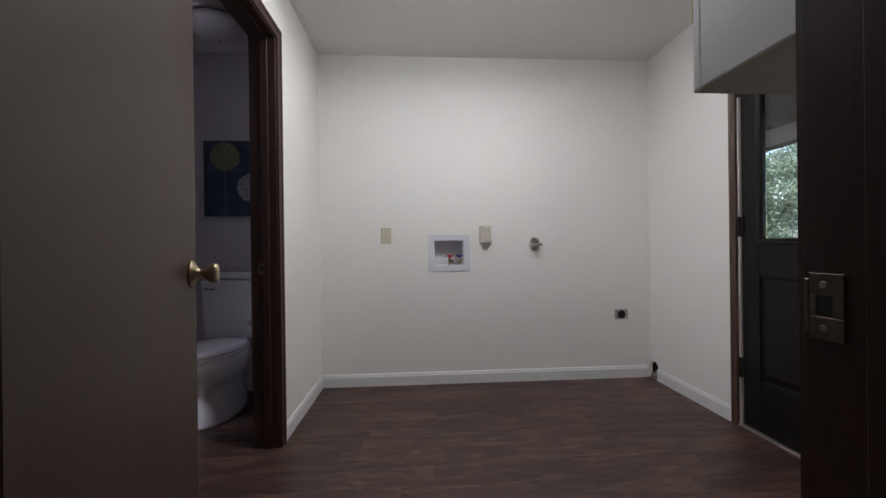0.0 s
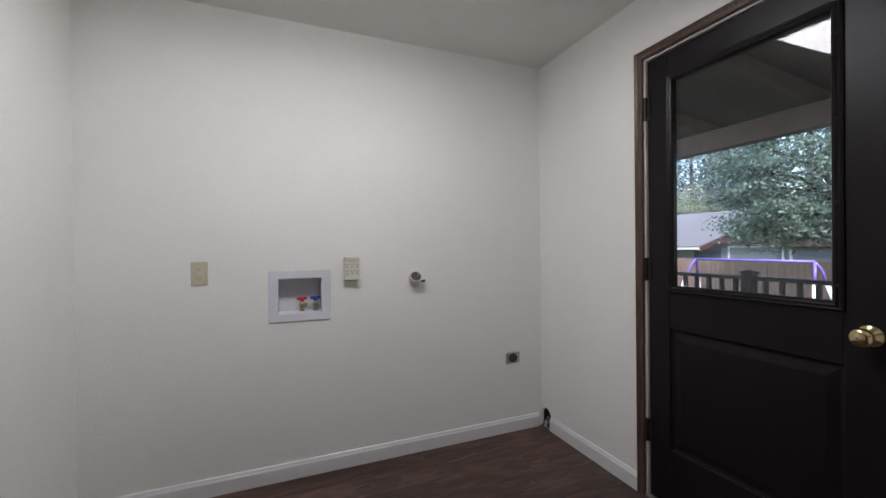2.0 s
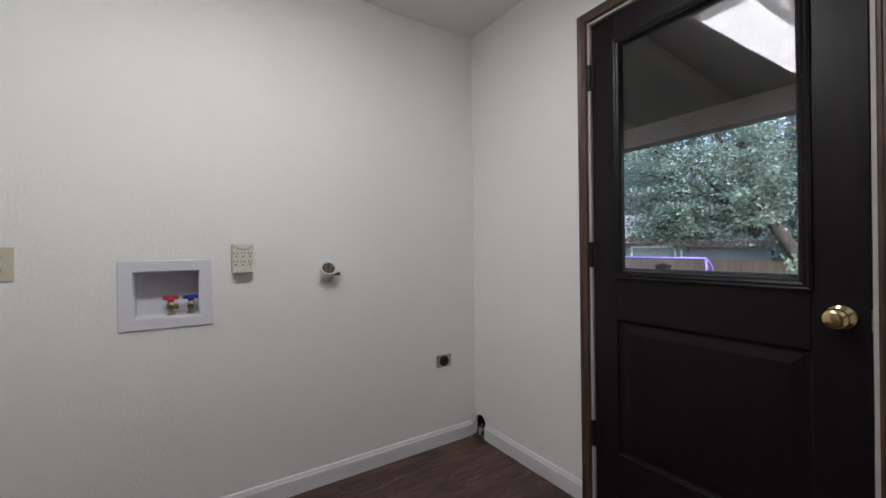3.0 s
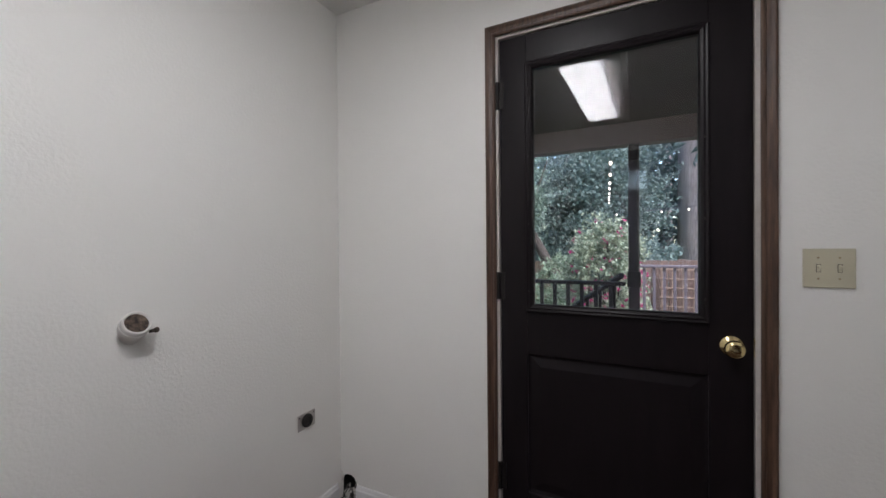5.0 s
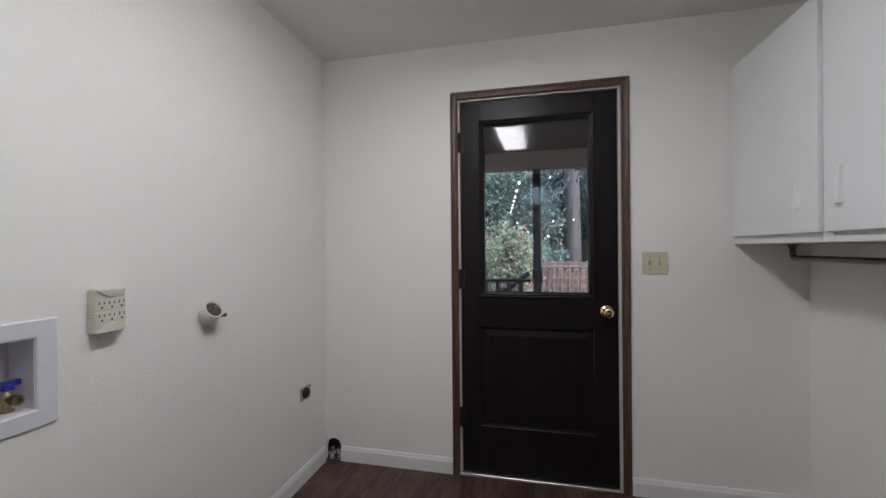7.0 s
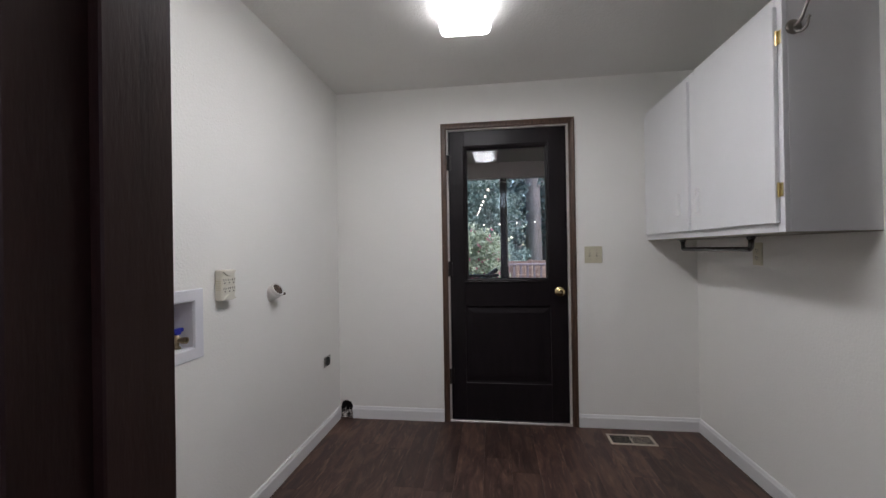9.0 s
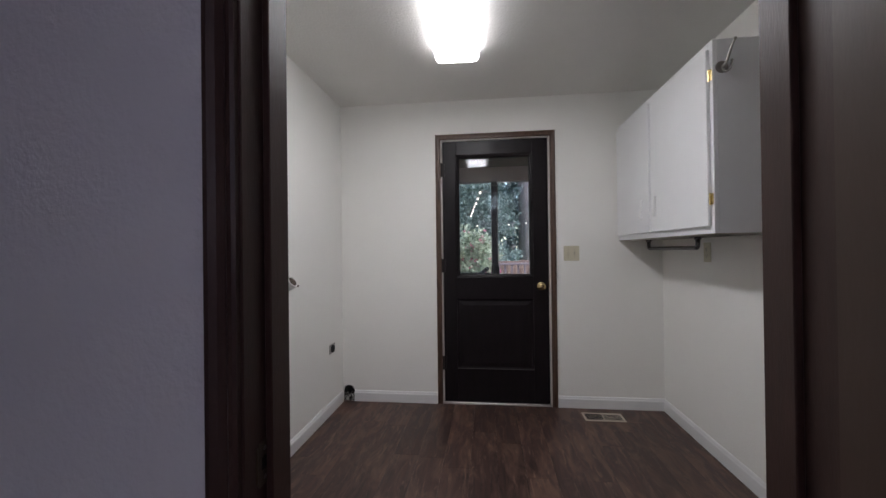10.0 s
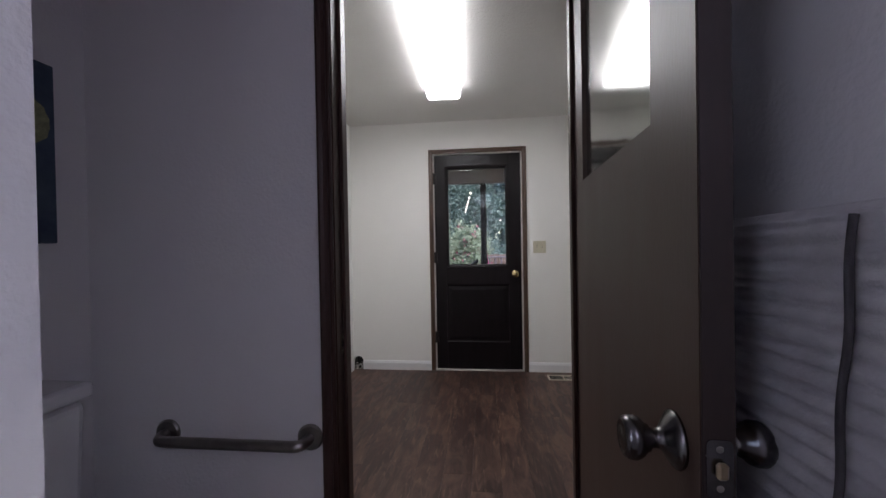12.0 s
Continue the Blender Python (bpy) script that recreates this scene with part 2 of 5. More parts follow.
def plank_material():
    """Scraped walnut vinyl: long dark grain, mottled light rubs, its own tone on each plank."""
    m = bpy.data.materials.new("walnut_vinyl_plank")
    m.use_nodes = True
    nt = m.node_tree
    b = nt.nodes["Principled BSDF"]
    co = nt.nodes.new("ShaderNodeTexCoord")
    info = nt.nodes.new("ShaderNodeObjectInfo")
    jump = nt.nodes.new("ShaderNodeMath")
    jump.operation = "MULTIPLY"
    jump.inputs[1].default_value = 53.0
    nt.links.new(info.outputs["Random"], jump.inputs[0])
    shift = nt.nodes.new("ShaderNodeVectorMath")
    nt.links.new(co.outputs["Object"], shift.inputs[0])
    nt.links.new(jump.outputs[0], shift.inputs[1])

    def layer(stretch, scale, detail, lo, hi, distortion=0.0):
        mp = nt.nodes.new("ShaderNodeMapping")
        mp.inputs["Scale"].default_value = stretch
        nt.links.new(shift.outputs[0], mp.inputs["Vector"])
        n = node(nt, "TexNoise", Scale=scale, Detail=detail, Roughness=0.62, Distortion=distortion)
        nt.links.new(mp.outputs["Vector"], n.inputs["Vector"])
        r = nt.nodes.new("ShaderNodeMapRange")
        r.inputs["From Min"].default_value, r.inputs["From Max"].default_value = lo, hi
        nt.links.new(n.outputs["Fac"], r.inputs["Value"])
        return r.outputs["Result"]

    def mixed(fac, a, c):
        mx = nt.nodes.new("ShaderNodeMix")
        mx.data_type = "RGBA"
        for socket, value in ((mx.inputs[0], fac), (mx.inputs[6], a), (mx.inputs[7], c)):
            if isinstance(value, tuple):
                socket.default_value = (*value, 1)
            else:
                nt.links.new(value, socket)
        return mx.outputs[2]

    grain = layer((1.0, 14.0, 1.0), 3.2, 6.0, 0.36, 0.66, 0.6)
    mottle = layer((1.0, 3.2, 1.0), 3.6, 9.0, 0.44, 0.70, 0.9)
    rub = layer((1.0, 6.5, 1.0), 6.0, 10.0, 0.56, 0.80, 0.7)
    dark = mixed(grain, (0.026, 0.0145, 0.0135), (0.076, 0.042, 0.036))
    warm = mixed(mottle, dark, (0.142, 0.080, 0.059))
    tone = nt.nodes.new("ShaderNodeHueSaturation")
    bright = nt.nodes.new("ShaderNodeMath")
    bright.operation = "MULTIPLY_ADD"
    bright.inputs[1].default_value, bright.inputs[2].default_value = 0.40, 0.82
    nt.links.new(info.outputs["Random"], bright.inputs[0])
    nt.links.new(bright.outputs[0], tone.inputs["Value"])
    nt.links.new(mixed(rub, warm, (0.225, 0.135, 0.098)), tone.inputs["Color"])
    nt.links.new(tone.outputs["Color"], b.inputs["Base Color"])
    gloss = nt.nodes.new("ShaderNodeMapRange")
    gloss.inputs["To Min"].default_value, gloss.inputs["To Max"].default_value = 0.36, 0.50
    nt.links.new(grain, gloss.inputs["Value"])
    nt.links.new(gloss.outputs["Result"], b.inputs["Roughness"])
    b.inputs["Specular IOR Level"].default_value = 0.42
    bp = node(nt, "Bump", Strength=0.6, Distance=0.0003)
    nt.links.new(grain, bp.inputs["Height"])
    nt.links.new(bp.outputs["Normal"], b.inputs["Normal"])
    return m


M_PLANK = plank_material()
M_GLOW = emitter("glowing_diffuser", (0.948, 0.94, 0.988), LAMP_GLOW)
M_GLOW_SIDE = emitter("glowing_diffuser_side", (0.948, 0.94, 0.988), LAMP_GLOW * 0.22)
M_BULB = emitter("glowing_bulb", (1.0, 0.84, 0.70), 1.1)

M_GLASS = bpy.data.materials.new("window_glass")
M_GLASS.use_nodes = True
_b = M_GLASS.node_tree.nodes["Principled BSDF"]
_b.inputs["Base Color"].default_value = (0.97, 0.98, 0.98, 1)
_b.inputs["Transmission Weight"].default_value = 1.0
_b.inputs["Roughness"].default_value = 0.0
_b.inputs["IOR"].default_value = 1.38

M_MIRROR = material("old_mirror", (0.40, 0.41, 0.39), 0.10, metal=1.0, vary=0.10, scale=4, bump=0.0008, bump_scale=7, rough_vary=0.06)


# ---- mesh helpers ----
def mesh_of(name, bm, mat, smooth=False):
    me = bpy.data.meshes.new(name)
    bm.to_mesh(me)
    bm.free()
    me.materials.append(mat)
    if smooth:
        me.shade_smooth()
    return me


def part(name, bm, mat, parent=None, label="", smooth=False):
    ob = new(name, mesh_of(name, bm, mat, smooth))
    if parent is not None:
        ob.parent = parent
    if label:
        ob["label"] = label
    return ob


def thing(name, x, y, z, label, category, kind="", group="", rz=0.0):
    e = new(name)
    e.empty_display_size = 0.05
    e.matrix_world = pose(x, y, z, 0, 0, rz)
    return tagged(e, label, category, group, kind)


def box_bm(*boxes, bevel=0.0, seg=1):
    """Boxes as (x0, x1, y0, y1, z0, z1), each with its edges eased."""
    bm = bmesh.new()
    for x0, x1, y0, y1, z0, z1 in boxes:
        r = bmesh.ops.create_cube(bm, size=1)
        vs = r["verts"]
        for v in vs:
            v.co = Vector(((x0 + x1) / 2 + v.co.x * (x1 - x0), (y0 + y1) / 2 + v.co.y * (y1 - y0), (z0 + z1) / 2 + v.co.z * (z1 - z0)))
        if bevel:
            es = list({e for v in vs for e in v.link_edges})
            bmesh.ops.bevel(bm, geom=es, offset=min(bevel, 0.45 * min(x1 - x0, y1 - y0, z1 - z0)), segments=seg, affect="EDGES", profile=0.5)
    return bm


def boxes(name, mat, parent, *bx, bevel=0.002, label="", seg=1):
    return part(name, box_bm(*bx, bevel=bevel, seg=seg), mat, parent, label)


def lathe(profile, steps=24, axis="z", at=(0, 0, 0)):
    """A turned shape: profile of (radius, height) along the axis."""
    bm = bmesh.new()
    rings = []
    for r, h in profile:
        ring = []
        for i in range(steps):
            a = 2 * math.pi * i / steps
            p = {"z": (r * math.cos(a), r * math.sin(a), h), "x": (h, r * math.cos(a), r * math.sin(a)), "y": (r * math.sin(a), h, r * math.cos(a))}[axis]
            ring.append(bm.verts.new(Vector(p) + Vector(at)))
        rings.append(ring)
    for a, b in zip(rings, rings[1:]):
        for i in range(steps):
            j = (i + 1) % steps
            bm.faces.new((a[i], a[j], b[j], b[i]))
    for ring in (rings[0], rings[-1]):
        if (ring[0].co - ring[steps // 2].co).length > 1e-5:
            bm.faces.new(ring)
    bmesh.ops.remove_doubles(bm, verts=bm.verts, dist=1e-6)
    bmesh.ops.recalc_face_normals(bm, faces=bm.faces)
    return bm


def tube(points, radius, steps=12, taper=None):
    """A round tube along points."""
    pts = [Vector(p) for p in points]
    bm = bmesh.new()
    rings = []
    ref = Vector((0.13, 0.29, 0.95))
    for k, p in enumerate(pts):
        d = (pts[min(k + 1, len(pts) - 1)] - pts[max(k - 1, 0)]).normalized()
        if abs(d.dot(ref)) > 0.97:
            ref = Vector((0.9, 0.3, 0.1))
        u = d.cross(ref).normalized()
        w = d.cross(u)
        r = radius if taper is None else radius + (taper - radius) * k / (len(pts) - 1)
        rings.append([bm.verts.new(p + u * r * math.cos(2 * math.pi * i / steps) + w * r * math.sin(2 * math.pi * i / steps)) for i in range(steps)])
    for a, b in zip(rings, rings[1:]):
        for i in range(steps):
            j = (i + 1) % steps
            bm.faces.new((a[i], a[j], b[j], b[i]))
    bm.faces.new(rings[0])
    bm.faces.new(rings[-1])
    bmesh.ops.recalc_face_normals(bm, faces=bm.faces)
    return bm


def bend(points, radius, steps=6):
    """Round the inner corners of a polyline."""
    pts = [Vector(p) for p in points]
    out = [pts[0]]
    for a, b, c in zip(pts, pts[1:], pts[2:]):
        u, v = (a - b).normalized(), (c - b).normalized()
        p, q = b + u * radius, b + v * radius
        for i in range(steps + 1):
            s = i / steps
            out.append(p * (1 - s) ** 2 + b * 2 * s * (1 - s) + q * s * s)
    return out + [pts[-1]]


def wall(name, mat, axis, u0, u1, z0, z1, d0, d1, holes=(), label="", category="wall"):
    """A wall with real openings: it runs along u, is d0..d1 thick along axis, and is pierced by (u0, u1, z0, z1)."""
    us = sorted({u0, u1, *[h[0] for h in holes], *[h[1] for h in holes]})
    zs = sorted({z0, z1, *[max(z0, h[2]) for h in holes], *[h[3] for h in holes]})
    solid = {}
    for i in range(len(us) - 1):
        for k in range(len(zs) - 1):
            cu, cz = (us[i] + us[i + 1]) / 2, (zs[k] + zs[k + 1]) / 2
            solid[i, k] = not any(h[0] < cu < h[1] and h[2] < cz < h[3] for h in holes)
    bm = bmesh.new()

    def v(u, d, z):
        return bm.verts.new((d, u, z) if axis == "x" else (u, d, z))

    for (i, k), s in solid.items():
        if not s:
            continue
        a, b, c, e = us[i], us[i + 1], zs[k], zs[k + 1]
        for d in (d0, d1):
            bm.faces.new((v(a, d, c), v(b, d, c), v(b, d, e), v(a, d, e)))
        for di, dk, q in ((-1, 0, ((a, c), (a, e))), (1, 0, ((b, c), (b, e))), (0, -1, ((a, c), (b, c))), (0, 1, ((a, e), (b, e)))):
            if not solid.get((i + di, k + dk), False):
                (p, r), (s2, t2) = q
                bm.faces.new((v(p, d0, r), v(s2, d0, t2), v(s2, d1, t2), v(p, d1, r)))
    bmesh.ops.remove_doubles(bm, verts=bm.verts, dist=1e-5)
    bmesh.ops.recalc_face_normals(bm, faces=bm.faces)
    ob = part(name, bm, mat)
    return tagged(ob, label or "plain painted plaster wall with orange-peel texture", category, kind="structure")


CASING = ((0.0, 0.0), (0.0, 0.009), (0.006, 0.012), (0.014, 0.012), (0.018, 0.009), (0.034, 0.011), (0.046, 0.016), (0.054, 0.016), (0.057, 0.012), (0.057, 0.0))


def casing(name, axis, face, out, u0, u1, top, width, label, mat=None):
    """Moulded door casing on a wall face: two legs and a head, mitred. out: +1 or -1, the side it stands out to."""
    mat = mat or M_CASING
    k = width / 0.057
    base = thing(name, *((face, (u0 + u1) / 2, 0) if axis == "x" else ((u0 + u1) / 2, face, 0)), label, "door casing", "structure")
    origin = base.matrix_world.translation.copy()

    def piece(part_name, ends):
        bm = bmesh.new()
        rows = []
        for w, d in CASING:
            w *= k
            row = []
            for u, z in ends(w):
                p = (face + out * d, u, z) if axis == "x" else (u, face + out * d, z)
                row.append(bm.verts.new(Vector(p) - origin))
            rows.append(row)
        n = len(rows)
        for i in range(n):
            a, b = rows[i], rows[(i + 1) % n]
            bm.faces.new((a[0], a[1], b[1], b[0]))
        bm.faces.new([r[0] for r in rows])
        bm.faces.new([r[1] for r in rows])
        bmesh.ops.recalc_face_normals(bm, faces=bm.faces)
        part(part_name, bm, mat, base)

    piece("casing_leg", lambda w: ((u0 - w, 0.0), (u0 - w, top + w)))
    piece("casing_leg", lambda w: ((u1 + w, 0.0), (u1 + w, top + w)))
    piece("casing_head", lambda w: ((u0 - w, top + w), (u1 + w, top + w)))
    return base


BASE = ((0.0, 0.0), (0.013, 0.0), (0.013, 0.064), (0.0122, 0.068), (0.0095, 0.073), (0.0085, 0.078), (0.0065, 0.084), (0.004, 0.087), (0.0, 0.087))


def baseboard(axis, face, out, u0, u1, mat=None):
    bm = bmesh.new()
    rows = []
    for d, z in BASE:
        rows.append([bm.verts.new((face + out * d, u, z) if axis == "x" else (u, face + out * d, z)) for u in (u0, u1)])
    n = len(rows)
    for i in range(n):
        a, b = rows[i], rows[(i + 1) % n]
        bm.faces.new((a[0], a[1], b[1], b[0]))
    bm.faces.new([r[0] for r in rows])
    bm.faces.new([r[1] for r in rows])
    bmesh.ops.recalc_face_normals(bm, faces=bm.faces)
    return tagged(part("baseboard", bm, mat or M_WHITE), "white painted baseboard with an eased top edge", "baseboard", kind="structure")


# ---- the setting: floor, walls, ceilings ----
XE, XW, YN, YS, ZC = 1.755, -0.675, 2.79, 0.335, 2.37
XB = -0.795          # bathroom face of the partition
JN, JS = 1.948, 1.222  # bathroom doorway between its jambs
EE, EW = 0.410, -0.375  # entry doorway between its jambs

wall_north = wall("wall_north", M_WALL, "y", -0.735, XE + 0.15, -0.05, 2.75, YN, YN + 0.14,
                  [(0.137, 0.353, 0.858, 1.037)], "white wall with orange-peel texture and laundry fittings")
wall("wall_north_bath", M_BATH, "y", -2.80, -0.735, -0.05, 2.75, YN, YN + 0.14, label="grey-white bathroom wall behind the toilet")
wall_east = wall("wall_east", M_WALL, "x", -2.3, YN, -0.05, 2.75, XE, XE + 0.15,
                 [(1.135, 1.987, -0.05, 2.078), (2.694, 2.789, 0.0, 0.130)], "white outer wall around the back door")
wall("wall_west", M_WALL, "x", YS, YN, -0.05, ZC + 0.05, -0.735, XW, [(JS - 0.02, JN + 0.02, -0.05, 2.055)])
wall("wall_west_bath", M_BATH, "x", YS, YN, -0.05, ZC + 0.05, XB, -0.735, [(JS - 0.02, JN + 0.02, -0.05, 2.055)],
     label="grey-white bathroom wall beside the toilet")
wall("wall_south", M_WALL, "y", XW - 0.06, XE, -0.05, ZC + 0.05, 0.215, YS, [(EW - 0.02, EE + 0.02, -0.05, 2.055)], "white wall under the wall cabinet")
wall("wall_bath_south", M_BATH, "y", -2.80, XB, -0.05, ZC + 0.05, 0.98, 1.08, [(-2.68, -2.18, 1.20, 2.00)])
wall("wall_bath_west", M_BATH, "x", 1.08, YN, -0.05, ZC + 0.05, -2.80, -2.70, [(1.35, 1.61, 1.97, 2.28), (2.20, 2.72, 1.20, 2.00)])
wall("wall_bath_stub", M_BATH, "x", 1.90, YN, -0.05, ZC, -1.73, -1.630, label="short grey-white partition beside the toilet")
wall("wall_hall_west", M_WALL, "x", -2.3, 0.215, -0.05, ZC + 0.05, -1.5, -1.4)
wall("wall_hall_south", M_WALL, "y", -1.5, XE, -0.05, ZC + 0.05, -2.3, -2.2)

ceiling = tagged(part("ceiling", box_bm((-2.7, XE, -2.2, YN, ZC, ZC + 0.06)), M_CEIL), "matt off-white textured ceiling", "ceiling", kind="structure")
floor = tagged(part("floor", box_bm((-2.75, XE + 0.02, -2.25, YN + 0.02, -0.06, -0.008)), M_SUB), "dark walnut vinyl plank floor", "floor", kind="structure")

# baseboards
baseboard("y", YN, -1, XW, 1.724)
baseboard("x", XE, -1, 2.02, 2.692)
baseboard("x", XE, -1, YS, 1.100)
baseboard("y", YS, 1, 0.459, XE - 0.013)
baseboard("x", XW, 1, 2.006, YN - 0.013)
baseboard("y", YN, -1, -1.62, XB)
baseboard("x", XB, -1, 2.005, YN - 0.013)


def jambs(name, axis, d0, d1, u0, u1, top, stop_at, label):
    """Jamb boards of a doorway with the stop the leaf closes against."""
    base = thing(name, 0, 0, 0, label, "door jamb", "structure")

    def add(part_name, a, b, c, e, z0, z1, bevel=0.0015):
        boxes(part_name, M_CASING, base, (c, e, a, b, z0, z1) if axis == "x" else (a, b, c, e, z0, z1), bevel=bevel)

    add("jamb", u0 - 0.02, u0, d0, d1, 0, top + 0.02)
    add("jamb", u1, u1 + 0.02, d0, d1, 0, top + 0.02)
    add("jamb_head", u0, u1, d0, d1, top, top + 0.02)
    s0, s1 = stop_at
    add("door_stop", u0, u0 + 0.011, s0, s1, 0, top - 0.011)
    add("door_stop", u1 - 0.011, u1, s0, s1, 0, top - 0.011)
    add("door_stop", u0, u1, s0, s1, top - 0.011, top)
    return base


jambs("bathroom_door_frame", "x", XB - 0.001, XW + 0.001, JS, JN, 2.035, (-0.745, -0.712), "dark brown stained bathroom door frame")
casing("bathroom_door_casing", "x", XW, 1, JS - 0.004, JN + 0.004, 2.04, 0.053, "dark brown moulded casing of the bathroom doorway")
casing("bathroom_door_casing_inside", "x", XB, -1, JS - 0.004, JN + 0.004, 2.04, 0.044, "dark brown moulded casing on the bathroom side")
jambs("entry_door_frame", "y", 0.214, YS + 0.001, EW, EE, 2.035, (0.240, 0.272), "dark brown stained entry door frame")
casing("entry_door_casing", "y", YS, 1, EW - 0.004, EE + 0.004, 2.04, 0.044, "dark brown moulded casing of the entry doorway")
casing("entry_door_casing_hall", "y", 0.215, -1, EW - 0.004, EE + 0.004, 2.04, 0.054, "dark brown moulded casing on the hall side")
casing("back_door_casing", "x", XE, -1, 1.142, 1.978, 2.065, 0.040, "brown stained moulded casing around the black back door", M_OAK)

# windows of the bathroom, behind the walk and out of view
bw = thing("window_1", -2.765, 1.48, 1.97, "small high white bathroom window", "window", "structure")
boxes("window_frame", M_WHITE, bw, (-0.03, 0.03, -0.13, -0.115, 0, 0.31), (-0.03, 0.03, 0.115, 0.13, 0, 0.31), (-0.03, 0.03, -0.115, 0.115, 0, 0.02), (-0.03, 0.03, -0.115, 0.115, 0.29, 0.31))
_p = boxes("pane", M_GLASS, bw, (-0.003, 0.003, -0.115, 0.115, 0.02, 0.29), bevel=0)
_p.visible_shadow = False
# the two larger windows are unseen, added to brighten the bathroom with bluish daylight
bw = thing("window_3", -2.765, 2.46, 1.2, "unseen white framed bathroom window added for daylight", "window", "structure")
boxes("window_frame", M_WHITE, bw, (-0.03, 0.03, -0.26, -0.23, 0, 0.8), (-0.03, 0.03, 0.23, 0.26, 0, 0.8), (-0.03, 0.03, -0.23, 0.23, 0, 0.04), (-0.03, 0.03, -0.23, 0.23, 0.76, 0.8))
_p = boxes("pane", M_GLASS, bw, (-0.003, 0.003, -0.23, 0.23, 0.04, 0.76), bevel=0)
_p.visible_shadow = False
bw = thing("window_2", -2.43, 1.01, 1.2, "unseen white framed bathroom window added for daylight", "window", "structure", rz=90)
boxes("window_frame", M_WHITE, bw, (-0.03, 0.02, -0.25, -0.21, 0, 0.8), (-0.03, 0.02, 0.21, 0.25, 0, 0.8), (-0.03, 0.02, -0.21, 0.21, 0, 0.04), (-0.03, 0.02, -0.21, 0.21, 0.76, 0.8))
_p = boxes("pane", M_GLASS, bw, (-0.012, -0.006, -0.21, 0.21, 0.04, 0.76), bevel=0)
_p.visible_shadow = False


# ---- back door ----
def back_door():
    d = thing("door_1", 1.768, 1.5625, 0.0, "closed black half-glazed back door with one raised panel", "door", "structure")
    o = d.matrix_world.translation
    X0, X1 = 0.0, 0.044

    def b(name, y0, y1, z0, z1, x0=X0, x1=X1, mat=M_DOOR, parent=d, bevel=0.002, label=""):
        return boxes(name, mat, parent, (x0, x1, y0 - o.y, y1 - o.y, z0, z1), bevel=bevel, label=label)

    b("stile", 1.157, 1.272, 0.014, 2.052)
    b("stile", 1.860, 1.965, 0.014, 2.052)
    b("top_rail", 1.272, 1.860, 1.940, 2.052)
    b("lock_rail", 1.272, 1.860, 0.815, 0.985)
    b("bottom_rail", 1.272, 1.860, 0.014, 0.272)
    # raised panel: a sunk field, a sloped border and a flat centre
    bm = bmesh.new()
    rings = []
    for inset, x in ((0.0, 0.010), (0.010, 0.014), (0.016, 0.014), (0.048, 0.0075), (0.054, 0.0075)):
        a, c, e, f = 1.272 + inset - o.y, 1.860 - inset - o.y, 0.272 + inset, 0.815 - inset
        rings.append([bm.verts.new((x, y, z)) for y, z in ((a, e), (c, e), (c, f), (a, f))])
    for r, s in zip(rings, rings[1:]):
        for i in range(4):
            j = (i + 1) % 4
            bm.faces.new((r[i], r[j], s[j], s[i]))
    bm.faces.new(rings[-1])
    back = [bm.verts.new((0.036, v.co.y, v.co.z)) for v in rings[0]]
    for i in range(4):
        j = (i + 1) % 4
        bm.faces.new((rings[0][i], rings[0][j], back[j], back[i]))
    bm.faces.new(back)
    bmesh.ops.recalc_face_normals(bm, faces=bm.faces)
    part("raised_panel", bm, M_DOOR, d)
    # glazing bead, moulded, standing proud of the leaf
    prof = ((0.0, 0.0), (0.0, -0.008), (0.006, -0.012), (0.012, -0.010), (0.018, -0.013), (0.026, -0.010), (0.031, -0.002), (0.031, 0.018), (0.0, 0.018))
    ya, yb, za, zb = 1.268 - o.y, 1.864 - o.y, 0.980, 1.945
    corner = (lambda w: (ya + w, za + w), lambda w: (yb - w, za + w), lambda w: (yb - w, zb - w), lambda w: (ya + w, zb - w))
    for i in range(4):
        bm = bmesh.new()
        rows = [[bm.verts.new((x, *corner[i](w))), bm.verts.new((x, *corner[(i + 1) % 4](w)))] for w, x in prof]
        for k in range(len(rows)):
            a, c = rows[k], rows[(k + 1) % len(rows)]
            bm.faces.new((a[0], a[1], c[1], c[0]))
        bm.faces.new([r[0] for r in rows])
        bm.faces.new([r[1] for r in rows])
        bmesh.ops.recalc_face_normals(bm, faces=bm.faces)
        part("glazing_bead", bm, M_DOOR, d)
    for sy in (1.283, 1.849):
        for k in range(4):
            part("screw_cap", lathe([(0.0, -0.0128), (0.004, -0.0125), (0.0045, -0.010)], 10, "x", (0, sy - o.y, 1.06 + 0.26 * k)), M_SLOT, d)
    for sy in (1.40, 1.566, 1.73):
        part("screw_cap", lathe([(0.0, -0.0128), (0.004, -0.0125), (0.0045, -0.010)], 10, "x", (0, sy - o.y, 0.995)), M_SLOT, d)
    pane = b("pane", 1.297, 1.835, 1.009, 1.916, 0.016, 0.022, M_GLASS, bevel=0, label="clear window glass")
    pane.visible_shadow = False
    # knob with its rose and key button
    knob = part("door_knob", lathe([(0.033, 0.0), (0.033, -0.004), (0.029, -0.008), (0.016, -0.010), (0.013, -0.028), (0.020, -0.036), (0.0265, -0.046), (0.0275, -0.055), (0.024, -0.063), (0.014, -0.066), (0.0, -0.066)], 28, "x", (0, 1.213 - o.y, 0.917)), M_BRASS, d, "polished brass knob", True)
    part("turn_button", box_bm((-0.073, -0.066, 1.208 - o.y, 1.218 - o.y, 0.914, 0.920), bevel=0.001), M_OLDBRASS, knob)
